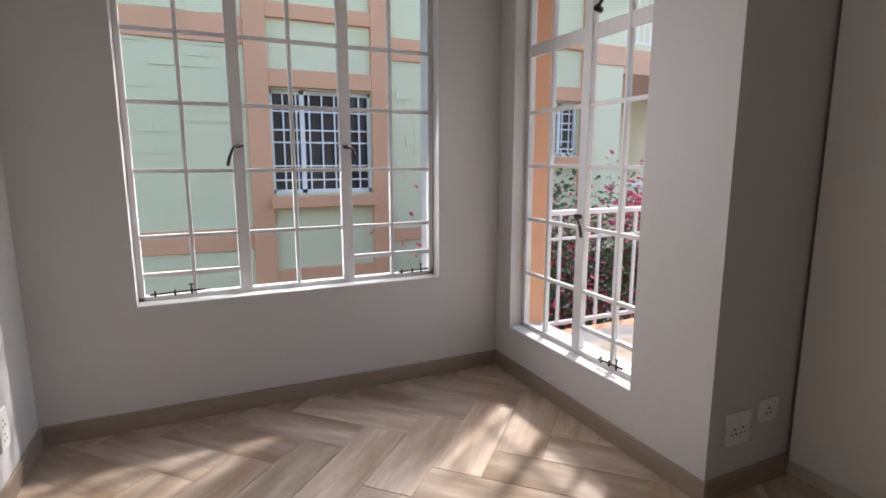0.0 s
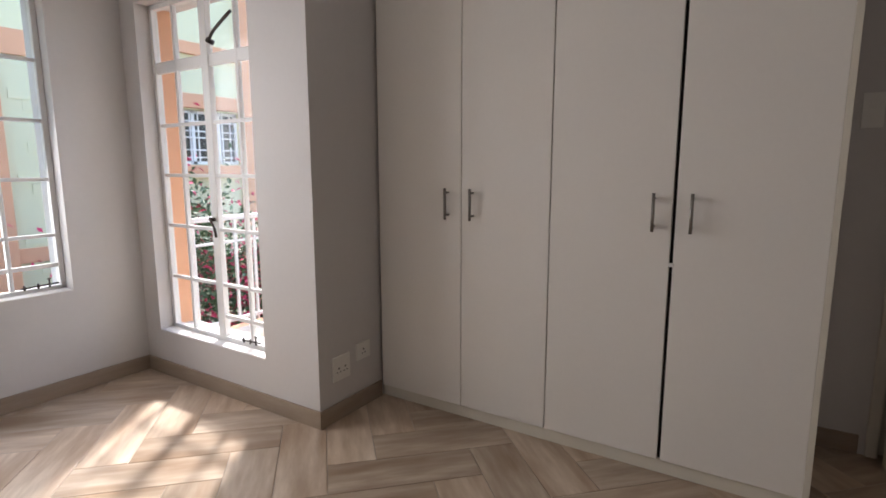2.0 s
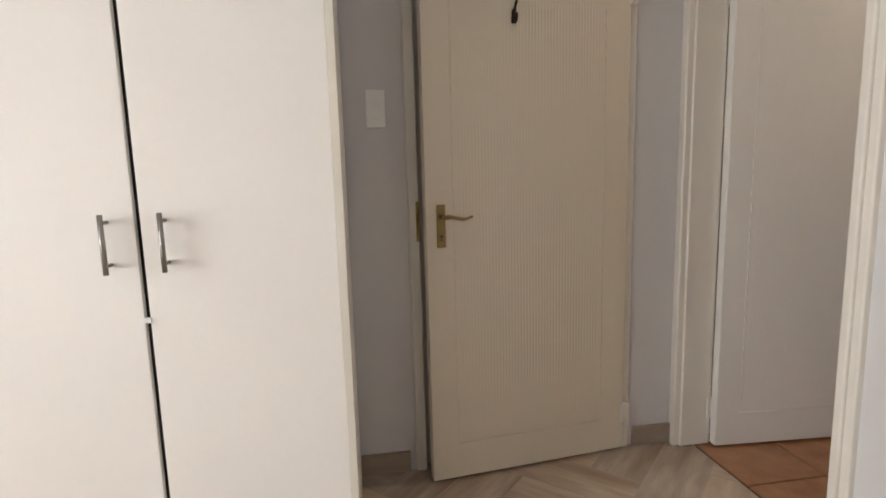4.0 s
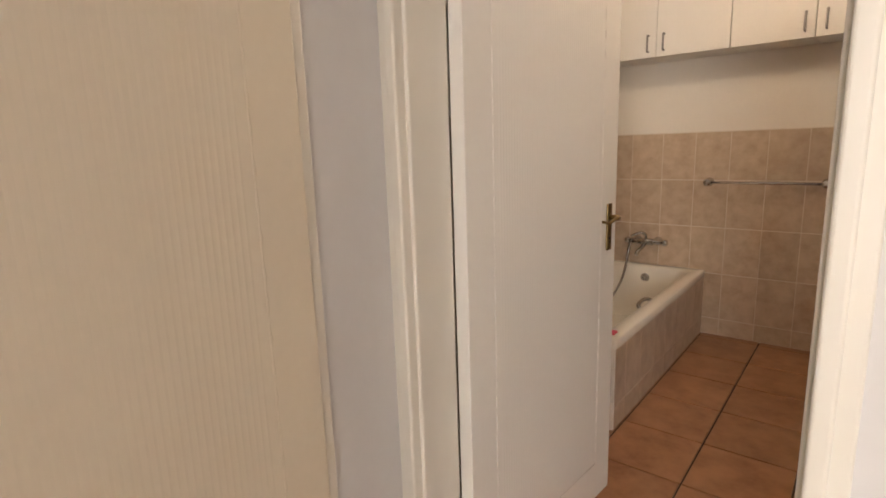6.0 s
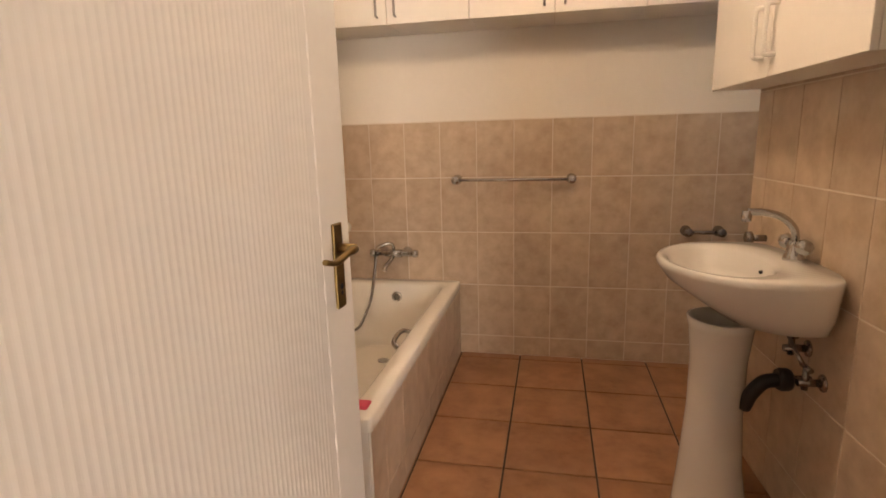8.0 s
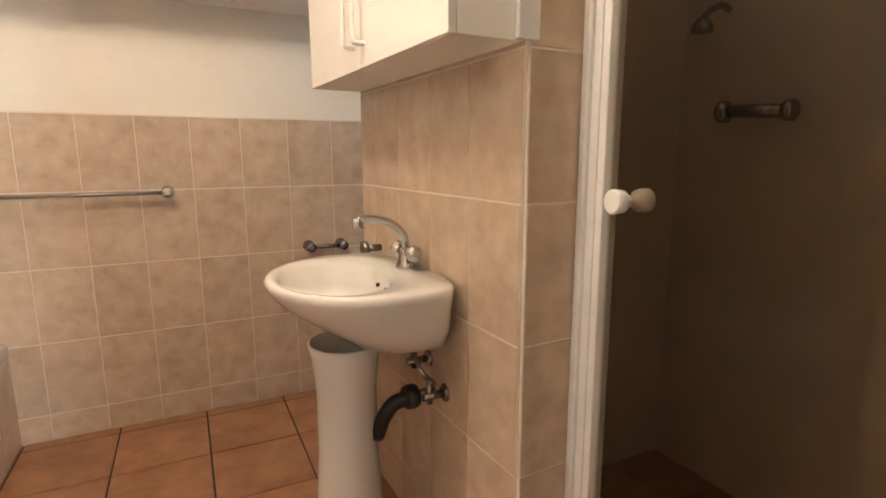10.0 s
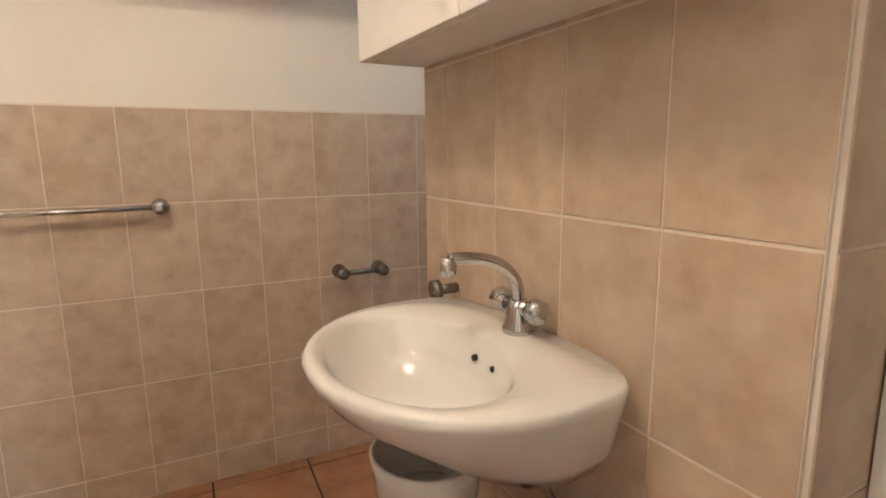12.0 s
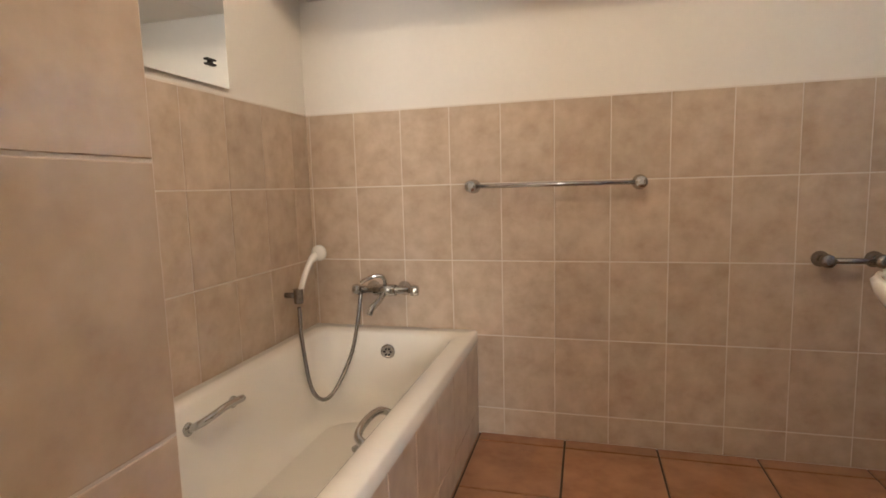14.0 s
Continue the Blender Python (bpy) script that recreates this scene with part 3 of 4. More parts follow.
for x, s in ((XE - 0.088, -1), (BF + 0.09, 1)):
    bm = bmesh.new()
    tube(bm, curve_pts([(x - s * 0.004, -1.45, 0.362), (x + s * 0.04, -1.435, 0.385), (x + s * 0.048, -1.355, 0.395), (x + s * 0.04, -1.275, 0.385), (x - s * 0.004, -1.26, 0.362)], 6), 0.011, 10)
    for yy in (-1.45, -1.26):
        lathe(bm, [(0.02, 0.0), (0.018, 0.006), (0.01, 0.01)], (x - s * 0.008, yy, 0.362), "x" if s > 0 else "-x", 14)
    part("grip", bm, CHROME, bath, "chrome grab handle")
part("plug_hole", lathe(bmesh.new(), [(0.03, 0), (0.03, 0.004), (0.018, 0.003)], (4.40, -1.72, RIM - 0.325), "z", 20), CHROME, bath)
part("bath_front", boxes((BF + 0.008, BF + 0.05, YE, BN - 0.11, 0, RIM - 0.044)), GROUT, bath)
cloth = thing("cleaning_cloth", (4.13, -0.69, RIM), "folded pink cleaning cloth on the bath rim", "cloth")
part("fold", boxes((4.09, 4.135, -0.70, -0.65, RIM + 0.001, RIM + 0.006), (4.093, 4.133, -0.697, -0.655, RIM + 0.006, RIM + 0.010), bevel=0.002), PINK, cloth)

# mixer with hand shower
mixer = thing("bath_mixer", (4.43, BY, 0.59), "chrome wall bath mixer with hose and hand shower", "tap")
MY = BY + 0.06
bm = bmesh.new()
tube(bm, [(4.33, MY, 0.593), (4.53, MY, 0.593)], 0.016, 12)
tube(bm, [(4.385, MY, 0.593), (4.475, MY, 0.593)], 0.023, 14)
for x in (4.365, 4.50):
    lathe(bm, [(0.03, 0.008), (0.028, 0.016), (0.014, 0.03), (0.012, 0.06)], (x, BY, 0.593), "y", 16)
part("body", bm, CHROME, mixer)
bm = bmesh.new()
tube(bm, curve_pts([(4.43, MY, 0.59), (4.44, MY + 0.04, 0.56), (4.455, MY + 0.085, 0.535), (4.462, MY + 0.10, 0.512)], 5), 0.013, 10)
part("spout", bm, CHROME, mixer)
bm = bmesh.new()
tube(bm, curve_pts([(4.43, MY, 0.61), (4.43, MY + 0.015, 0.645), (4.455, MY + 0.03, 0.655), (4.495, MY + 0.045, 0.64), (4.515, MY + 0.05, 0.628)], 5), 0.008, 8)
part("diverter_lever", bm, CHROME, mixer)
for x, s in ((4.325, -1), (4.535, 1)):
    bm = bmesh.new()
    lathe(bm, [(0.012, 0), (0.021, 0.006), (0.023, 0.02), (0.019, 0.034), (0.008, 0.037)], (x, MY, 0.593), "x" if s > 0 else "-x", 12)
    part("tap_knob", bm, CHROME, mixer)
bm = bmesh.new()
hose = curve_pts([(4.535, MY + 0.005, 0.58), (4.545, -2.055, 0.45), (4.552, -1.985, 0.33), (4.59, -1.88, 0.215), (4.64, -1.84, 0.25), (4.69, -1.87, 0.43), (4.715, -1.905, 0.555)], 12)
tube(bm, hose, 0.0075, 8, [0.0075 + 0.0009 * (k % 2) for k in range(len(hose))])
part("hose", bm, DULL_CHROME, mixer, "flexible steel shower hose")
bm = bmesh.new()
lathe(bm, [(0.017, -0.03), (0.019, -0.01), (0.018, 0.02), (0.022, 0.025)], (4.715, -1.905, 0.60), "z", 14)
tube(bm, [(4.72, -1.905, 0.60), (BX1 - 0.008, -1.905, 0.60)], 0.011, 10)
part("holder", bm, DULL_CHROME, mixer)
bm = bmesh.new()
tube(bm, curve_pts([(4.715, -1.905, 0.57), (4.71, -1.93, 0.64), (4.70, -1.975, 0.715), (4.69, -2.01, 0.745)], 6), 0.012, 12, [0.009] * 4 + [0.012] * 10 + [0.016] * 5)
lathe(bm, [(0.012, -0.02), (0.031, 0.0), (0.033, 0.012), (0.02, 0.016)], (4.685, -2.02, 0.75), "-y", 16)
part("hand_shower", bm, BATHTUB, mixer, "cream plastic hand shower")

# rails on the back wall


def wall_bar(name, x0, x1, z, label, category, r, metal):
    t = thing(name, ((x0 + x1) / 2, BY, z), label, category)
    y = BY + 0.065
    part("bar", tube(bmesh.new(), [(x0, y, z), (x1, y, z)], r, 12), metal, t)
    for x in (x0, x1):
        bm = bmesh.new()
        lathe(bm, [(0.027, 0.008), (0.027, 0.014), (0.019, 0.022), (0.014, 0.04), (0.021, 0.047), (0.023, 0.065), (0.021, 0.083), (0.008, 0.086)], (x, BY, z), "y", 16)
        part("bracket", bm, metal, t)
    return t


wall_bar("towel_rail", 3.461, 4.066, 1.0, "brushed chrome towel rail on the tiled wall", "towel rail", 0.0085, CHROME)
wall_bar("toilet_roll_holder", 2.735, 2.888, 0.728, "dark chrome toilet roll holder", "holder", 0.010, DULL_CHROME)

# ---- basin ----
basin = thing("wash_basin", (3.03, -0.98, 0), "white ceramic pedestal basin with a chrome mixer", "basin")
BZ, CYB = 0.842, -0.99


def d_ring(x_back, x_front, half, z, n=40, cy=CYB + 0.012):
    """A ring flat at the wall and rounded towards the room."""
    pts = []
    half *= 1.09
    for i in range(n):
        a = 2 * math.pi * i / n
        c, s = math.cos(a), math.sin(a)
        ex = 2.0 if c > 0 else 5.0
        xm = x_back + (x_front - x_back) * 0.38
        rx = (x_front - xm) if c > 0 else (xm - x_back)
        pts.append((xm + rx * math.copysign(abs(c) ** (2 / ex), c), cy + half * (1 - 0.05 * max(0.0, -c)) * math.copysign(abs(s) ** (2 / (2.0 if c > 0 else 4.0)), s), z))
    return pts


def o_ring(cx, cy, rx, ry, z, n=40):
    return [(cx + rx * math.cos(2 * math.pi * i / n), cy + ry * math.sin(2 * math.pi * i / n), z) for i in range(n)]


B0 = BX0 + 0.010
bm = bmesh.new()
loft(bm, [d_ring(B0, 3.02, 0.14, BZ - 0.185), d_ring(B0, 3.10, 0.19, BZ - 0.165), d_ring(B0, 3.17, 0.225, BZ - 0.115), d_ring(B0, 3.245, 0.244, BZ - 0.06), d_ring(B0, 3.272, 0.256, BZ - 0.022), d_ring(B0, 3.275, 0.258, BZ - 0.006), d_ring(B0 + 0.004, 3.268, 0.253, BZ),
          o_ring(3.10, CYB, 0.15, 0.222, BZ - 0.002), o_ring(3.10, CYB, 0.135, 0.208, BZ - 0.016), o_ring(3.092, CYB, 0.118, 0.18, BZ - 0.07), o_ring(3.075, CYB, 0.08, 0.125, BZ - 0.125), o_ring(3.06, CYB, 0.028, 0.028, BZ - 0.14)])
part("bowl", bm, CERAMIC, basin, "white ceramic bowl")
part("waste", lathe(bmesh.new(), [(0.03, -0.002), (0.03, 0.002), (0.022, 0.003), (0.018, -0.001)], (3.06, CYB, BZ - 0.138), "z", 20), CHROME, basin)
# solid plugs coloured dark for the shade inside the overflow holes
for yy in (-0.01, 0.05):
    part("overflow_hole", tube(bmesh.new(), [(2.952, CYB + yy, BZ - 0.044), (2.9775, CYB + yy, BZ - 0.046)], 0.0055, 10), GAP_SHADE, basin)
bm = bmesh.new()


def p_ring(cx, rx, ry, z, n=32):
    return [(cx + rx * math.cos(2 * math.pi * i / n), CYB + ry * math.sin(2 * math.pi * i / n), z) for i in range(n)]


loft(bm, [p_ring(3.072, 0.115, 0.105, 0.0), p_ring(3.072, 0.112, 0.102, 0.02), p_ring(3.077, 0.095, 0.088, 0.16), p_ring(3.077, 0.082, 0.080, 0.36), p_ring(3.077, 0.082, 0.084, 0.52), p_ring(3.077, 0.092, 0.096, 0.625), p_ring(3.077, 0.098, 0.102, 0.655), p_ring(3.077, 0.09, 0.094, 0.657), p_ring(3.077, 0.08, 0.085, 0.56)])
part("pedestal", bm, CERAMIC, basin, "white ceramic pedestal set slightly forward")
tap = thing("basin_mixer", (2.90, CYB + 0.015, BZ), "chrome basin mixer with a swan-neck spout", "tap")
TX, TY = 2.90, CYB + 0.018
bm = bmesh.new()
lathe(bm, [(0.029, -0.001), (0.029, 0.008), (0.022, 0.02), (0.021, 0.045), (0.016, 0.058)], (TX, TY, BZ), "z", 18)
tube(bm, [(TX, TY - 0.036, BZ + 0.045), (TX, TY + 0.036, BZ + 0.045)], 0.014, 12)
part("body", bm, CHROME, tap)
bm = bmesh.new()
sp = curve_pts([(TX, TY, BZ + 0.04), (TX + 0.006, TY, BZ + 0.09), (TX + 0.04, TY - 0.004, BZ + 0.125), (TX + 0.085, TY - 0.012, BZ + 0.138), (TX + 0.13, TY - 0.02, BZ + 0.139)], 6)
tube(bm, sp, 0.011, 12)
lathe(bm, [(0.013, -0.02), (0.015, -0.008), (0.013, 0.012)], (TX + 0.13, TY - 0.02, BZ + 0.131), "z", 14)
part("spout", bm, CHROME, tap)
for s in (-1, 1):
    bm = bmesh.new()
    lathe(bm, [(0.012, 0), (0.021, 0.008), (0.024, 0.02), (0.021, 0.034), (0.008, 0.038)], (TX, TY + s * 0.03, BZ + 0.047), "y" if s > 0 else "-y", 8)
    part("tap_knob", bm, CHROME, tap)
valve = thing("wall_valve", (BX0, -1.275, 0.85), "small chrome stop valve on the tiled wall", "valve")
bm = bmesh.new()
tube(bm, [(BX0 + 0.008, -1.275, 0.85), (BX0 + 0.06, -1.275, 0.85)], 0.012, 10)
lathe(bm, [(0.012, 0), (0.024, 0.006), (0.024, 0.022), (0.01, 0.026)], (BX0 + 0.05, -1.275, 0.85), "x", 10)
part("knob", bm, DULL_CHROME, valve)
trap = thing("waste_trap", (2.87, CYB, 0.4), "black plastic waste trap with chrome valves under the basin", "pipe")
bm = bmesh.new()
tube(bm, curve_pts([(3.01, CYB + 0.05, 0.385), (3.0, CYB + 0.07, 0.44), (2.975, CYB + 0.085, 0.485), (2.94, CYB + 0.09, 0.495), (2.905, CYB + 0.092, 0.50)], 6), 0.021, 12)
for x in (2.925,):
    lathe(bm, [(0.03, -0.018), (0.034, -0.01), (0.034, 0.01), (0.03, 0.018)], (x, CYB + 0.09, 0.498), "x", 14)
part("trap", bm, BLACK, trap)
part("wall_pipe", tube(bmesh.new(), [(2.91, CYB + 0.092, 0.50), (BX0 + 0.008, CYB + 0.092, 0.50)], 0.013, 10), DULL_CHROME, trap)
for z, y in ((0.585, CYB + 0.06), (0.52, CYB + 0.155)):
    bm = bmesh.new()
    tube(bm, [(BX0 + 0.008, y, z), (BX0 + 0.075, y, z)], 0.011, 10)
    lathe(bm, [(0.026, 0.0), (0.024, 0.005), (0.012, 0.01)], (BX0 + 0.008, y, z), "x", 14)
    tube(bm, [(BX0 + 0.055, y, z - 0.02), (BX0 + 0.055, y, z + 0.045)], 0.009, 8)
    tube(bm, [(BX0 + 0.055, y - 0.025, z + 0.045), (BX0 + 0.055, y + 0.025, z + 0.045)], 0.008, 8)
    tube(bm, curve_pts([(BX0 + 0.055, y, z + 0.045), (BX0 + 0.08, y, z + 0.08), (2.92, CYB, 0.68)], 5), 0.006, 8)
    part("angle_valve", bm, DULL_CHROME, trap)

# ---- wall cupboards ----


def d_handle(bm, p0, p1, out, r):
    p0, p1, out = Vector(p0), Vector(p1), Vector(out)
    d = (p1 - p0) * 0.12
    tube(bm, curve_pts([p0, p0 + out * 0.8, p0 + out + d, p1 + out - d, p1 + out * 0.8, p1], 4), r, 8)
    return bm


CZ, CYF = 1.76, -1.85
edges = [4.74, 4.34, 3.945, 3.56, 3.17, 2.72]
for i in range(0, 5):
    a, b = edges[i + 1], edges[i]
    c = thing("wall_cupboard", ((a + b) / 2, CYF - 0.15, CZ), "cream wall cupboard hung high above the bath and towel rail", "cupboard", "cupboards along the back wall")
    part("carcass", boxes((a + 0.001, b - 0.001, BY + 0.003, CYF - 0.018, CZ, 2.38), bevel=0.001), CREAM, c)
    d = part("door", boxes((a + 0.002, b - 0.002, CYF - 0.017, CYF, CZ - 0.004, 2.38), bevel=0.002), CREAM, c)
    hx = a + 0.045 if i % 2 == 0 else b - 0.045
    part("handle", d_handle(bmesh.new(), (hx, CYF, CZ + 0.03), (hx, CYF, CZ + 0.12), (0, 0.028, 0), 0.0055), STEEL, d, "slim metal D handle")

VZ, VX = 1.36, BX0 + 0.172
VM = (SF + SN) / 2
van = thing("vanity_cupboard", (BX0, VM, VZ), "white two-door wall cupboard above the basin with pale D handles", "cupboard")
part("carcass", boxes((BX0 + 0.001, VX - 0.018, SF + 0.002, SN - 0.004, VZ, 2.38), bevel=0.001), CREAM, van)
for a, b, hy in ((SF + 0.002, VM - 0.0015, VM - 0.035), (VM + 0.0015, SN - 0.004, VM + 0.035)):
    d = part("door", boxes((VX - 0.017, VX, a, b, VZ, 2.38), bevel=0.002), CREAM, van)
    part("handle", d_handle(bmesh.new(), (VX, hy, VZ + 0.055), (VX, hy, VZ + 0.185), (0.03, 0, 0), 0.0065), PLASTIC, d, "white plastic D handle")
part("filler_strip", boxes((BX0 - 0.02, BX0 + 0.03, SN - 0.003, SN + 0.012, VZ + 0.002, 2.1), bevel=0.003), PLASTIC, van, "white filler strip at the wall end")

# mirror on the bath wall
mir = thing("wall_mirror", (BX1, -1.3, 1.33), "frameless mirror held by small dark clips above the bath", "mirror")
part("mirror_glass", boxes((BX1 - 0.014, BX1 - 0.009, -1.645, -0.90, 1.335, 1.95), bevel=0.001), MIRROR, mir)
for yy in (-1.56, -1.26):
    part("clip", boxes((BX1 - 0.022, BX1 - 0.0135, yy - 0.02, yy + 0.02, 1.392, 1.398), (BX1 - 0.022, BX1 - 0.0135, yy - 0.02, yy + 0.02, 1.406, 1.412), (BX1 - 0.02, BX1 - 0.0135, yy - 0.006, yy + 0.006, 1.394, 1.41), bevel=0.001), BRONZE, mir, "dark metal mirror clip")
# ceiling lamp of the bathroom
cl = thing("ceiling_lamp", (LAMP[0], LAMP[1], H2), "round bathroom ceiling lamp base", "lamp")
part("base", lathe(bmesh.new(), [(0.07, -0.02), (0.075, 0.0)], (LAMP[0], LAMP[1], H2 - 0.002), "z", 24), PLASTIC, cl)
bulb_m = bpy.data.materials.new("lit_bulb")
bulb_m.use_nodes = True
bulb_m.node_tree.nodes["Principled BSDF"].inputs["Emission Color"].default_value = (1, 0.8, 0.6, 1)
bulb_m.node_tree.nodes["Principled BSDF"].inputs["Emission Strength"].default_value = 6
b = part("bulb", lathe(bmesh.new(), [(0.014, 0.0), (0.018, -0.02), (0.03, -0.045), (0.03, -0.065), (0.012, -0.09)], (LAMP[0], LAMP[1], H2 - 0.02), "z", 18), bulb_m, cl)
b.visible_shadow = False

# ---- shower ----
sh = tagged(new("shower_screen"), "bronze-tinted glass shower door in a white frame with a white knob", "shower")
SX = BX0 - 0.212
sh.location = (SX, -0.1, 0)
part("post", boxes((SX - 0.028, SX + 0.028, SN + 0.004, SN + 0.024, 0.0, 1.95), (SX - 0.018, SX + 0.018, SN + 0.024, SN + 0.048, 0.0, 1.95), bevel=0.003), WHITE_METAL, sh, "white aluminium post")
part("post", boxes((SX - 0.02, SX + 0.02, SN + 0.052, SN + 0.072, 0.03, 1.93), bevel=0.003), WHITE_METAL, sh, "white aluminium door stile")
part("post", boxes((SX - 0.02, SX + 0.02, 0.29, 0.318, 0.0, 1.95), bevel=0.003), WHITE_METAL, sh, "white aluminium post")
part("rail", boxes((SX - 0.02, SX + 0.02, SN + 0.004, 0.318, 1.95, 1.98), bevel=0.003), WHITE_METAL, sh)
part("sill", boxes((SX - 0.05, SX + 0.05, SN + 0.004, 0.318, 0.0, 0.05), bevel=0.004), WHITE_METAL, sh)
g = part("pane", boxes((SX - 0.003, SX + 0.003, SN + 0.07, 0.29, 0.05, 1.95)), SHOWER_GLASS, sh)
bm = bmesh.new()
lathe(bm, [(0.012, 0), (0.014, 0.012), (0.022, 0.018), (0.024, 0.04), (0.02, 0.044)], (SX + 0.003, SN + 0.125, 1.06), "x", 18)
lathe(bm, [(0.012, 0), (0.014, 0.012), (0.022, 0.018), (0.024, 0.04), (0.02, 0.044)], (SX - 0.003, SN + 0.125, 1.06), "-x", 18)
part("knob", bm, PLASTIC, sh, "round white plastic knob")
sm = thing("shower_mixer", (1.8, -0.66, 1.27), "dull chrome shower mixer on the shower wall", "tap")
bm = bmesh.new()
tube(bm, [(1.86, -0.76, 1.28), (1.86, -0.60, 1.27)], 0.02, 10)
for yy in (-0.73, -0.63):
    tube(bm, [(1.8, yy, 1.275), (1.86, yy, 1.275)], 0.014, 10)
lathe(bm, [(0.018, 0), (0.034, 0.01), (0.034, 0.03), (0.012, 0.034)], (1.86, -0.765, 1.28), "-y", 12)
lathe(bm, [(0.018, 0), (0.03, 0.01), (0.03, 0.03), (0.012, 0.034)], (1.86, -0.60, 1.27), "y", 12)
part("body", bm, DULL_CHROME, sm)
bm = bmesh.new()
tube(bm, curve_pts([(1.80, -0.84, 1.60), (1.84, -0.84, 1.61), (1.90, -0.84, 1.58), (1.92, -0.84, 1.55)], 6), 0.01, 8)
lathe(bm, [(0.012, 0.02), (0.03, 0.0), (0.034, -0.02), (0.03, -0.024)], (1.92, -0.84, 1.545), "z", 14)
part("shower_rose", bm, DULL_CHROME, sm)

# ---- outside ----
FY = 9.0
structure("ground", boxes((-40, 60, 5.6, 90, -3.3, -3.0)), EARTH, "paved yard below the windows")
bl = thing("apartment_building", (5, FY, -3), "green painted brick apartment block with orange plaster bands", "building")


def brick_wall(bm, x0, x1, y, z0, z1, holes):
    """The wall's slabs round its window openings."""
    xs = sorted({x0, x1, *[h[0] for h in holes], *[h[1] for h in holes]})
    for a, b in zip(xs, xs[1:]):
        spans = [(z0, z1)]
        for h in holes:
            if a >= h[0] - 1e-6 and b <= h[1] + 1e-6:
                spans = [q for s in spans for q in ((s[0], min(h[2], s[1])), (max(h[3], s[0]), s[1])) if q[1] > q[0]]
        for s in spans:
            box(bm, a, b, y, y + 0.25, *s)
    return bm


WN = [(2.275, 3.44, 0.815, 1.965), (5.52, 6.52, 1.255, 1.985), (2.275, 3.44, 3.7, 4.8), (5.52, 6.52, 3.9, 4.8), (-1.6, -0.5, 0.815, 1.965)]
part("wall", brick_wall(bmesh.new(), -3.5, 7.3, FY, -3.0, 5.6, WN), GREEN, bl)
part("roof", boxes((-3.7, 7.5, FY - 0.2, FY + 6, 5.6, 5.75)), ORANGE, bl)
# added dark sheet, coloured as the shade of the rooms inside
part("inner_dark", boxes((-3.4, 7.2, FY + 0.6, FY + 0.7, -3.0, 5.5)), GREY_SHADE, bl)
for it in ((-3.5, 2.03, 2.40, 2.68), (-3.5, 2.03, 0.20, 0.45), (3.66, 5.28, 2.36, 2.62), (3.66, 5.28, 0.19, 0.35), (6.78, 7.3, 2.55, 2.82), (6.78, 7.3, 0.25, 0.45)):
    part("band", boxes((it[0], it[1], FY - 0.03, FY, it[2], it[3]), bevel=0.006), ORANGE, bl)
for x0, x1 in ((2.03, 3.66), (5.28, 6.76)):
    w = 0.235
    dz = 0 if x0 < 4 else 0.02
    part("bay_frame", boxes((x0, x0 + w, FY - 0.06, FY, -3.0, 5.6), (x1 - w, x1, FY - 0.06, FY, -3.0, 5.6), (x0 + w, x1 - w, FY - 0.058, FY, 1.985 + dz, 2.175 + dz), (x0 + w, x1 - w, FY - 0.058, FY, 2.70, 2.86), (x0 + w, x1 - w, FY - 0.058, FY, -0.28, -0.06), bevel=0.008), ORANGE, bl)
    part("sill", boxes((x0 + w - 0.03, x1 - w + 0.03, FY - 0.14, FY + 0.05, 0.655 if x0 < 4 else 1.10, 0.79 if x0 < 4 else 1.24), bevel=0.012), ORANGE, bl, "projecting orange window sill")
for n_, (a, b, z0, z1) in enumerate(WN):
    w = part("window", boxes((a, b, FY + 0.07, FY + 0.11, z0, z0 + 0.04), (a, b, FY + 0.07, FY + 0.11, z1 - 0.04, z1), (a, a + 0.035, FY + 0.07, FY + 0.11, z0, z1), (b - 0.035, b, FY + 0.07, FY + 0.11, z0, z1),
                            (a + (b - a) * 0.285, a + (b - a) * 0.33, FY + 0.07, FY + 0.11, z0, z1), (a + (b - a) * 0.68, a + (b - a) * 0.725, FY + 0.07, FY + 0.11, z0, z1)), WHITE_METAL, bl)
    bm = bmesh.new()
    for k in range(1, 8):
        x = a + (b - a) * k / 8
        box(bm, x - 0.008, x + 0.008, FY + 0.055, FY + 0.068, z0, z1)
    for k in (0.13, 0.27, 0.50, 0.62, 0.80):
        z = z0 + (z1 - z0) * k
        box(bm, a, b, FY + 0.058, FY + 0.066, z - 0.009, z + 0.009)
    part("burglar_bars", bm, WHITE_METAL, w, "white burglar bars")
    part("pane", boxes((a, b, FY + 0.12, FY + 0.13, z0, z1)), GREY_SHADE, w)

# brick courses of the facade that show as relief
bm = bmesh.new()
rng = random.Random(4)
for row in range(30):
    z = -0.5 + row * 0.11
    x = -1.0 + (row % 2) * 0.12
    while x < 5.2:
        L = 0.225
        inside = any(h[0] - 0.27 < x + L and x < h[1] + 0.27 and -0.5 < z < 6 for h in WN[:2]) and (2.02 < x + L and x < 3.67)
        if rng.random() < 0.5 and not inside:
            d = 0.005 + 0.010 * rng.random()
            box(bm, x, x + L, FY - d, FY, z, z + 0.1)
        x += L + 0.012
o = part("uneven_bricks", bm, GREEN, bl)
o["kind"] = "stuff"

# second block with access balconies
b2 = thing("balcony_block", (10, 11, -3), "apartment block with white balcony railings", "building")
part("wall", boxes((7.3, 15, 11.5, 11.75, -3, 5.6)), GREEN, b2)
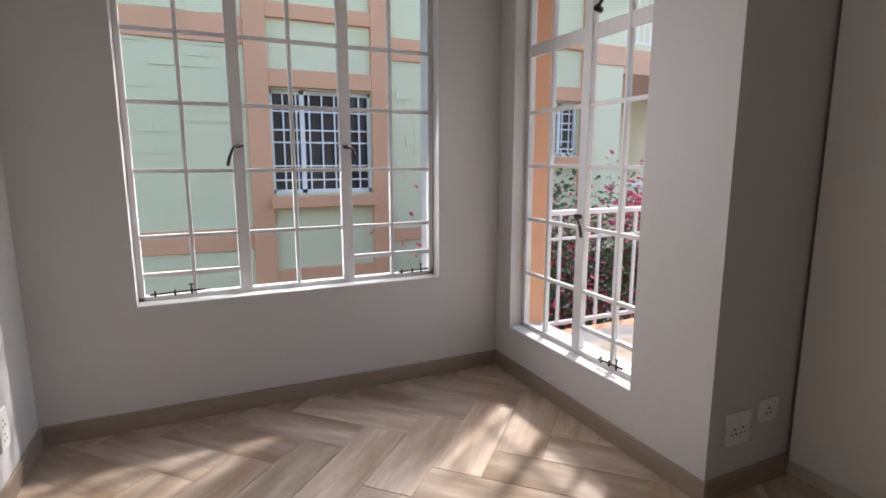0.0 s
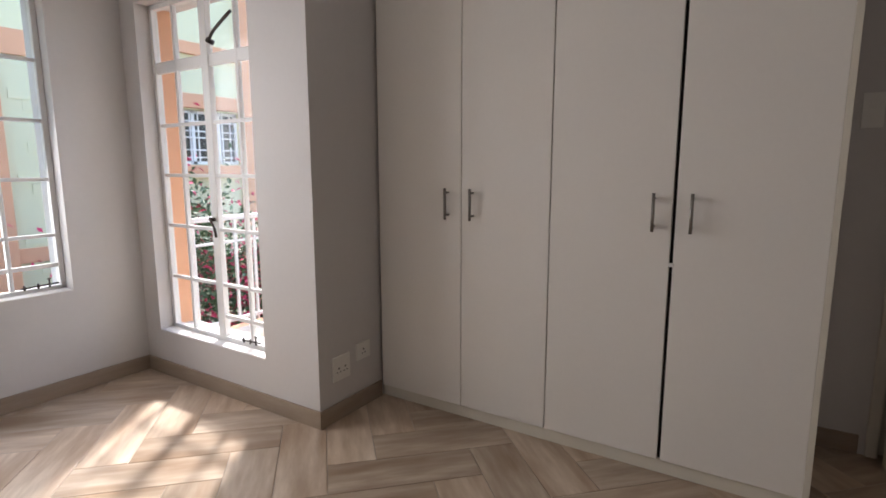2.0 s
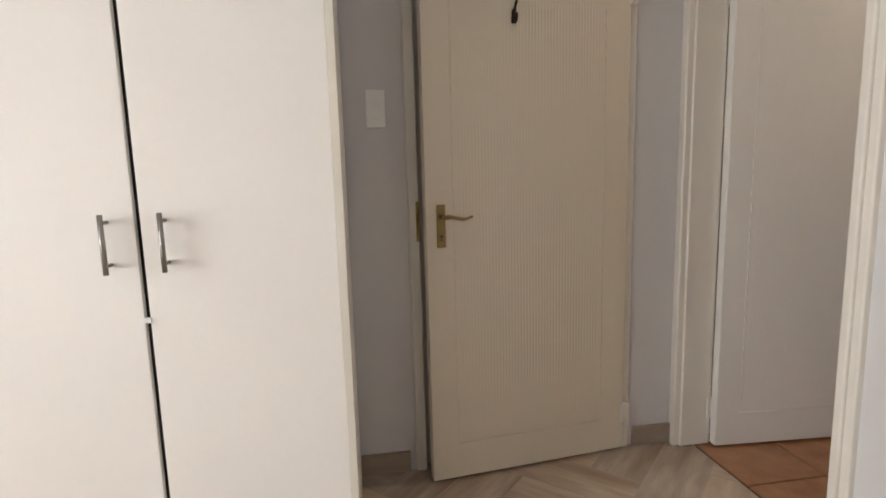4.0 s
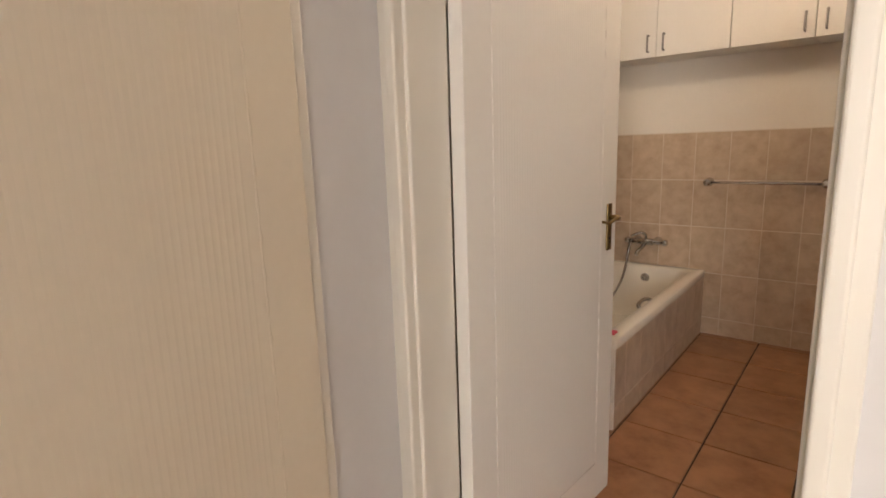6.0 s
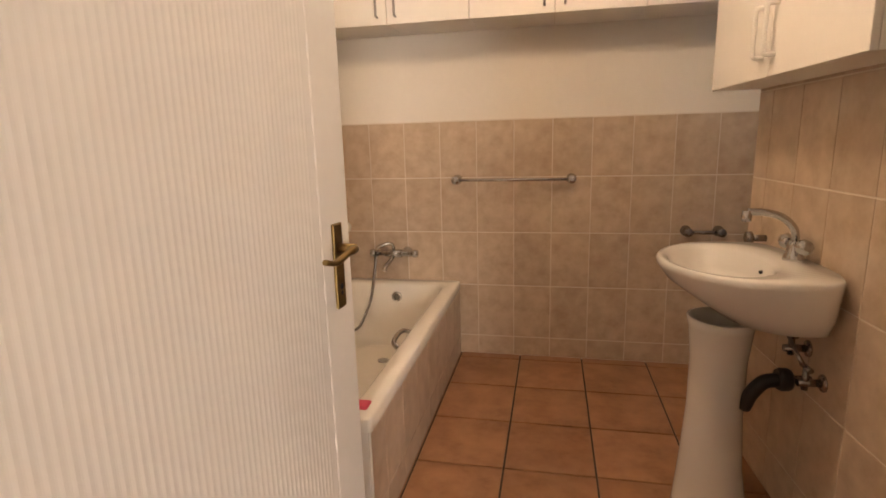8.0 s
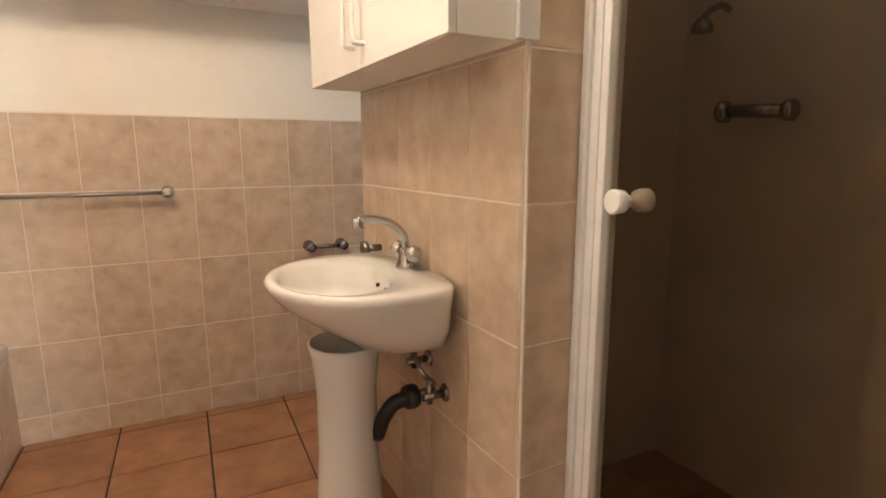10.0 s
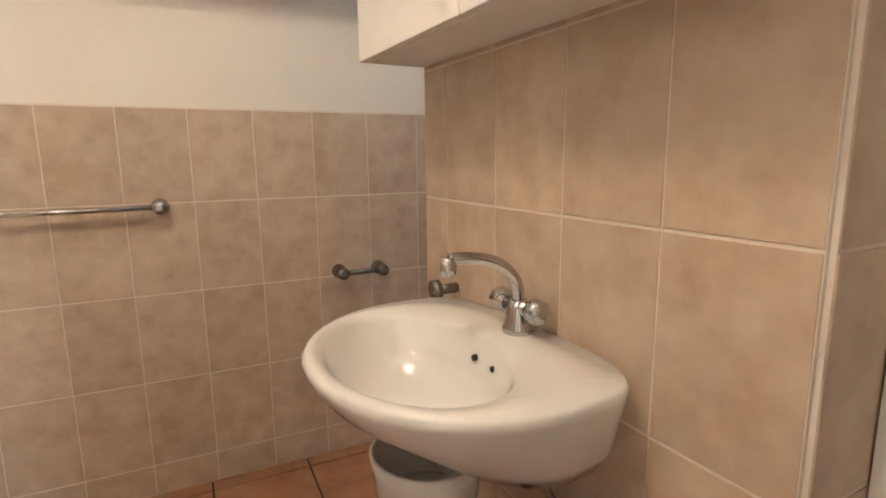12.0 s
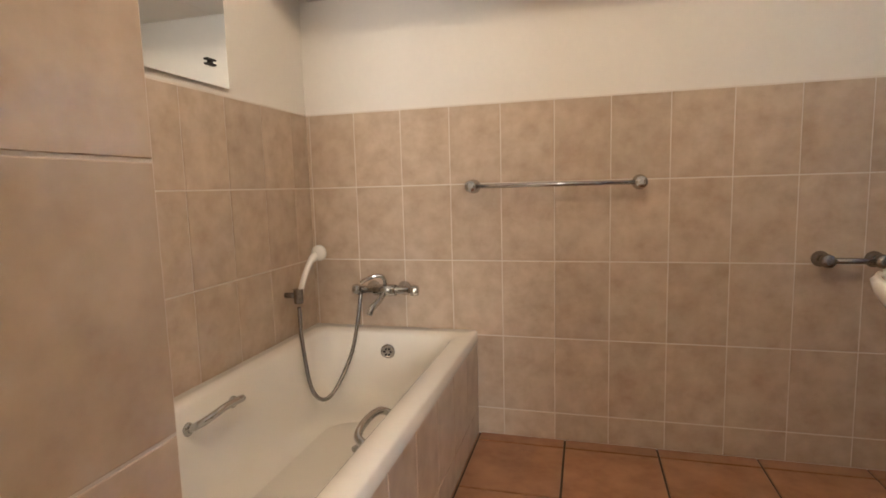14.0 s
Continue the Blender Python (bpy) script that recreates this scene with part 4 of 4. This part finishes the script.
for z in (-0.35, 2.45):
    s = part("balcony_slab", boxes((7.3, 15, 9.0, 11.5, z, z + 0.35), bevel=0.01), ORANGE, b2)
    bm = bmesh.new()
    box(bm, 7.3, 15, 9.05, 9.09, z + 1.15, z + 1.2)
    box(bm, 7.3, 15, 9.05, 9.08, z + 0.45, z + 0.48)
    for k in range(60):
        box(bm, 7.35 + k * 0.125, 7.37 + k * 0.125, 9.06, 9.08, z + 0.48, z + 1.15)
    part("railing", bm, WHITE_METAL, s)
# flat slab on the wall, its colour painted as a doorway's inner shade
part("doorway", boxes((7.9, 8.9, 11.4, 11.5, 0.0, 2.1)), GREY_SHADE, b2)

# our own building outside the side window
structure("trim_reveal", boxes((3.152, 3.272, W2[1] - 0.008, W2[1] - 0.001, W2[2] + 0.01, W2[3] - 0.002)), ORANGE, "orange plastered outer reveal of the side window")
structure("wall_exterior", boxes((3.27, 6.2, 4.15, 6.05, -0.36, -0.16)), ORANGE, "orange plastered balcony slab")
rail = thing("balcony_railing", (4.6, 5.95, -0.16), "white painted steel balcony railing", "railing")
part("top_rail", boxes((3.48, 6.2, 5.93, 5.97, 0.785, 0.825), bevel=0.006), WHITE_METAL, rail)
part("mid_rail", boxes((3.48, 6.2, 5.94, 5.96, 0.60, 0.62)), WHITE_METAL, rail)
part("bottom_rail", boxes((3.48, 6.2, 5.935, 5.965, -0.06, -0.03), bevel=0.003), WHITE_METAL, rail)
for k in range(15):
    x = 3.56 + k * 0.185
    part("baluster", boxes((x - 0.011, x + 0.011, 5.94, 5.96, -0.03 if k % 4 else -0.16, 0.785), bevel=0.002), WHITE_METAL, rail)
bench = thing("planter_edge", (4.7, 5.4, -0.16), "low orange plaster plinth on the balcony", "plinth")
part("slab", boxes((3.75, 5.9, 5.55, 5.80, -0.158, -0.04), bevel=0.01), ORANGE, bench)

# bougainvillea behind the railing
bush = thing("bougainvillea", (4.9, 7.2, -3.0), "bougainvillea bush with dark leaves and pink-red bracts", "shrub")
rng = random.Random(11)
bm = bmesh.new()
for k in range(9):
    x, y = 4.9 + rng.uniform(-0.3, 0.3), 7.2 + rng.uniform(-0.2, 0.2)
    pts = curve_pts([(x, y, -3.0), (x + rng.uniform(-0.3, 0.3), y, -1.5), (x + rng.uniform(-0.8, 0.8), y + rng.uniform(-0.4, 0.3), -0.3), (x + rng.uniform(-1.3, 1.3), y + rng.uniform(-0.5, 0.3), rng.uniform(0.3, 1.0))], 6)
    tube(bm, pts, 0.02, 6, [0.035 - 0.03 * i / len(pts) for i in range(len(pts))])
part("trunk", bm, BARK, bush)


def clump(count, seed, zmin, zmax, size):
    r = random.Random(seed)
    v, f = [], []
    centres = [(4.9 + r.uniform(-1.3, 1.4), 7.15 + r.uniform(-0.45, 0.45), r.uniform(zmin, zmax), r.uniform(0.12, 0.34)) for _ in range(38)]
    for _ in range(count):
        cx, cy, cz, rad = r.choice(centres)
        p = Vector((r.gauss(cx, rad), r.gauss(cy, rad * 0.8), r.gauss(cz, rad)))
        q = Euler((r.uniform(-1.2, 1.2), r.uniform(-1.2, 1.2), r.uniform(0, 6.3))).to_matrix()
        s = size * r.uniform(0.6, 1.3)
        i = len(v)
        v += [p + q @ Vector(c) * s for c in ((0, -1, 0), (0.5, -0.1, 0.12), (0, 1, -0.1), (-0.5, -0.1, 0.12))]
        f += [(i, i + 1, i + 2), (i, i + 2, i + 3)]
    me = bpy.data.meshes.new("crown")
    me.from_pydata(v, [], f)
    return me


for nm, me, m_ in (("crown", clump(9000, 3, -1.3, 0.75, 0.038), LEAF), ("blossom", clump(8000, 5, -1.0, 0.75, 0.034), FLOWER)):
    me.materials.append(m_)
    o = new(nm, me)
    o.parent = bush
    o.matrix_parent_inverse = Matrix.Translation(-bush.location)

# ---- pieces of floors and walls, last ----


def piece_mesh(name, lx, ly, h, bev, material):
    bm = bmesh.new()
    b_ = bev
    lo = [(-lx / 2, -ly / 2), (lx / 2, -ly / 2), (lx / 2, ly / 2), (-lx / 2, ly / 2)]
    hi = [(-lx / 2 + b_, -ly / 2 + b_), (lx / 2 - b_, -ly / 2 + b_), (lx / 2 - b_, ly / 2 - b_), (-lx / 2 + b_, ly / 2 - b_)]
    rings = [[bm.verts.new((*p, 0)) for p in lo], [bm.verts.new((*p, h - b_ * 0.6)) for p in lo], [bm.verts.new((*p, h)) for p in hi]]
    for r0, r1 in zip(rings, rings[1:]):
        for k in range(4):
            bm.faces.new((r0[k], r0[(k + 1) % 4], r1[(k + 1) % 4], r1[k]))
    bm.faces.new(rings[-1])
    return mesh_of(name, bm, material)


def clip_poly(poly, x0, x1, y0, y1):
    for ax, lim, sg in ((0, x0, 1), (0, x1, -1), (1, y0, 1), (1, y1, -1)):
        out = []
        for a, b in zip(poly, poly[1:] + poly[:1]):
            da, db = (a[ax] - lim) * sg, (b[ax] - lim) * sg
            if da >= 0:
                out.append(a)
            if da * db < 0:
                t_ = da / (da - db)
                out.append((a[0] + (b[0] - a[0]) * t_, a[1] + (b[1] - a[1]) * t_))
        poly = out
        if len(poly) < 3:
            return []
    return poly


floor_bed = bpy.data.objects["floor_bedroom"]
PW, PN, GAP = 0.2, 3, 0.003
plank_me = piece_mesh("plank", PW * PN - GAP, PW - GAP, 0.005, 0.0012, PLANK)
O2 = Vector((2.685, 4.10))
ex, ey = Vector((-1, 1)).normalized(), Vector((-1, -1)).normalized()
for i in range(-40, 40):
    for j in range(-14, 14):
        bu, bv = i + PN * j, i - PN * j
        for kind in (0, 1):
            u0, v0, u1, v1 = (bu, bv, bu + PN, bv + 1) if kind == 0 else (bu, bv + 1, bu + 1, bv + 1 + PN)
            pts = [O2 + ex * (u * PW) + ey * (v * PW) for u, v in ((u0, v0), (u1, v0), (u1, v1), (u0, v1))]
            poly = [tuple(p) for p in pts]
            cut = clip_poly(poly, XL - 0.02, XD + 0.04, YI + 0.07, YW + 0.02)
            if not cut:
                continue
            c = sum(pts, Vector((0, 0))) / 4
            d = (ex if kind == 0 else ey)
            m4 = Matrix.Translation((c.x, c.y, -0.005)) @ pose(0, 0, 0, 0, 0, math.degrees(math.atan2(d.y, d.x)))
            full = len(cut) == 4 and all((Vector(a) - Vector(b)).length < 1e-4 for a, b in zip(cut, poly))
            if full:
                o = new("plank", plank_me)
            else:
                bm = bmesh.new()
                inv = m4.inverted()
                top = [bm.verts.new(inv @ Vector((*p, 0.0))) for p in cut]
                for v_ in top:
                    v_.co.x -= math.copysign(min(GAP / 2, abs(v_.co.x)), v_.co.x)
                    v_.co.y -= math.copysign(min(GAP / 2, abs(v_.co.y)), v_.co.y)
                try:
                    fc = bm.faces.new(top)
                    if fc.normal.z < 0:
                        fc.normal_flip()
                except ValueError:
                    bm.free()
                    continue
                bm.normal_update()
                if fc.normal.z < 0:
                    fc.normal_flip()
                o = new("plank", mesh_of("plank", bm, PLANK))
            o.matrix_world = m4
            o.parent = floor_bed

floor_bath = bpy.data.objects["floor_bathroom"]
FT = 0.3375
tile_me = piece_mesh("floor_tile", FT - 0.008, FT - 0.008, 0.006, 0.002, TERRA)
for i in range(-6, 4):
    for j in range(-3, 6):
        x, y = 3.722 + (i + 0.5) * FT, -1.405 + (j + 0.5) * FT
        if y + FT / 2 > YI + 0.06 or x < 1.7 or x > 5.0:
            if y - FT / 2 > YI or x < 1.7 or x > 5.0:
                continue
        o = new("floor_tile", tile_me)
        o.matrix_world = Matrix.Translation((x, y, -0.006))
        o.parent = floor_bath

TW, TH = 0.2, 0.3
ZROWS = [-0.19, 0.11, 0.41, 0.71, 1.01]
grid = {}


def tile_size(w, h):
    key = (round(w, 3), round(h, 3))
    if key not in grid:
        grid[key] = piece_mesh("tile", w - 0.0032, h - 0.0045, 0.006, 0.0012, WALL_TILE)
    return grid[key]


def tiled(parent, origin, along, normal, a0, a1, first, tw, z0, z1, zrows, zstep=0.3):
    """Tiles over a rectangle of a wall: along from a0 to a1, joints at first + n * tw."""
    along, normal = Vector(along), Vector(normal)
    up = Vector((0, 0, 1))
    n0 = math.floor((a0 - first) / tw) - 1
    a = first + n0 * tw
    while a < a1:
        s0, s1 = max(a, a0), min(a + tw, a1)
        if s1 - s0 > 0.012:
            for zr in zrows:
                t0, t1 = max(zr, z0), min(zr + zstep, z1)
                if t1 - t0 < 0.012:
                    continue
                o = new("tile", tile_size(s1 - s0, t1 - t0))
                p = Vector(origin) + along * ((s0 + s1) / 2) + up * ((t0 + t1) / 2) + normal * 0.0025
                xa = along if along.cross(up).dot(normal) > 0 else -along
                o.matrix_world = Matrix.Translation(p) @ Matrix((xa, up, normal)).transposed().to_4x4()
                o.parent = parent
        a += tw
    # grout bed
    p0 = Vector(origin) + along * a0
    p1 = Vector(origin) + along * a1 + normal * 0.0065
    bm = boxes((min(p0.x, p1.x), max(p0.x, p1.x), min(p0.y, p1.y), max(p0.y, p1.y), z0, z1 + 0.004))
    bed = part("grout_bed", bm, GROUT)
    bed.parent = parent


wb = bpy.data.objects["wall_bath_back"]
we = bpy.data.objects["wall_bath_east"]
ww = bpy.data.objects["wall_bath_west"]
WROWS = [-0.15, 0.15, 0.45, 0.75, 1.05, 1.35, 1.65, 1.95]
tiled(wb, (0, BY, 0), (1, 0, 0), (0, 1, 0), 1.81, BX1, 3.76, TW, 0.0, TOP, ZROWS)
tiled(we, (BX1, 0, 0), (0, 1, 0), (-1, 0, 0), BY + 0.009, -0.61, BY + 0.13, TW, 0.0, TOP, ZROWS)
tiled(we, (4.112, 0, 0), (0, 1, 0), (-1, 0, 0), -0.605, YI - 0.002, -0.36, 0.3, 0.0, 1.345, [-0.213, 0.099, 0.411, 0.723, 1.035], 0.312)
tiled(ww, (BX0, 0, 0), (0, 1, 0), (1, 0, 0), SF, SN, SN, TW, 0.0, 2.1, WROWS)
tiled(ww, (0, SN, 0), (-1, 0, 0), (0, 1, 0), -BX0, -(BX0 - 0.17), -BX0 + 0.2, TW, 0.0, 2.1, WROWS)
tiled(bath, (BF + 0.008, 0, 0), (0, 1, 0), (-1, 0, 0), YE, BN - 0.115, YE + 0.2, TW, 0.0, RIM - 0.046, [-0.19, 0.11])
for o in list(bath.children):
    if o.name.startswith(("tile", "grout_bed")):
        o.matrix_parent_inverse = Matrix.Translation(-bath.location)

# the basin wall runs a few degrees out of square
SKEW = Matrix.Translation((BX0 - 0.035, CYB, 0)) @ pose(0, 0, 0, 0, 0, 2.5) @ Matrix.Translation((-BX0, -CYB, 0))
for o in list(scene.objects):
    if o.parent is None and o.name.split(".")[0] in ("wall_bath_west", "wash_basin", "basin_mixer", "wall_valve", "waste_trap", "vanity_cupboard"):
        o.matrix_basis = SKEW @ o.matrix_basis
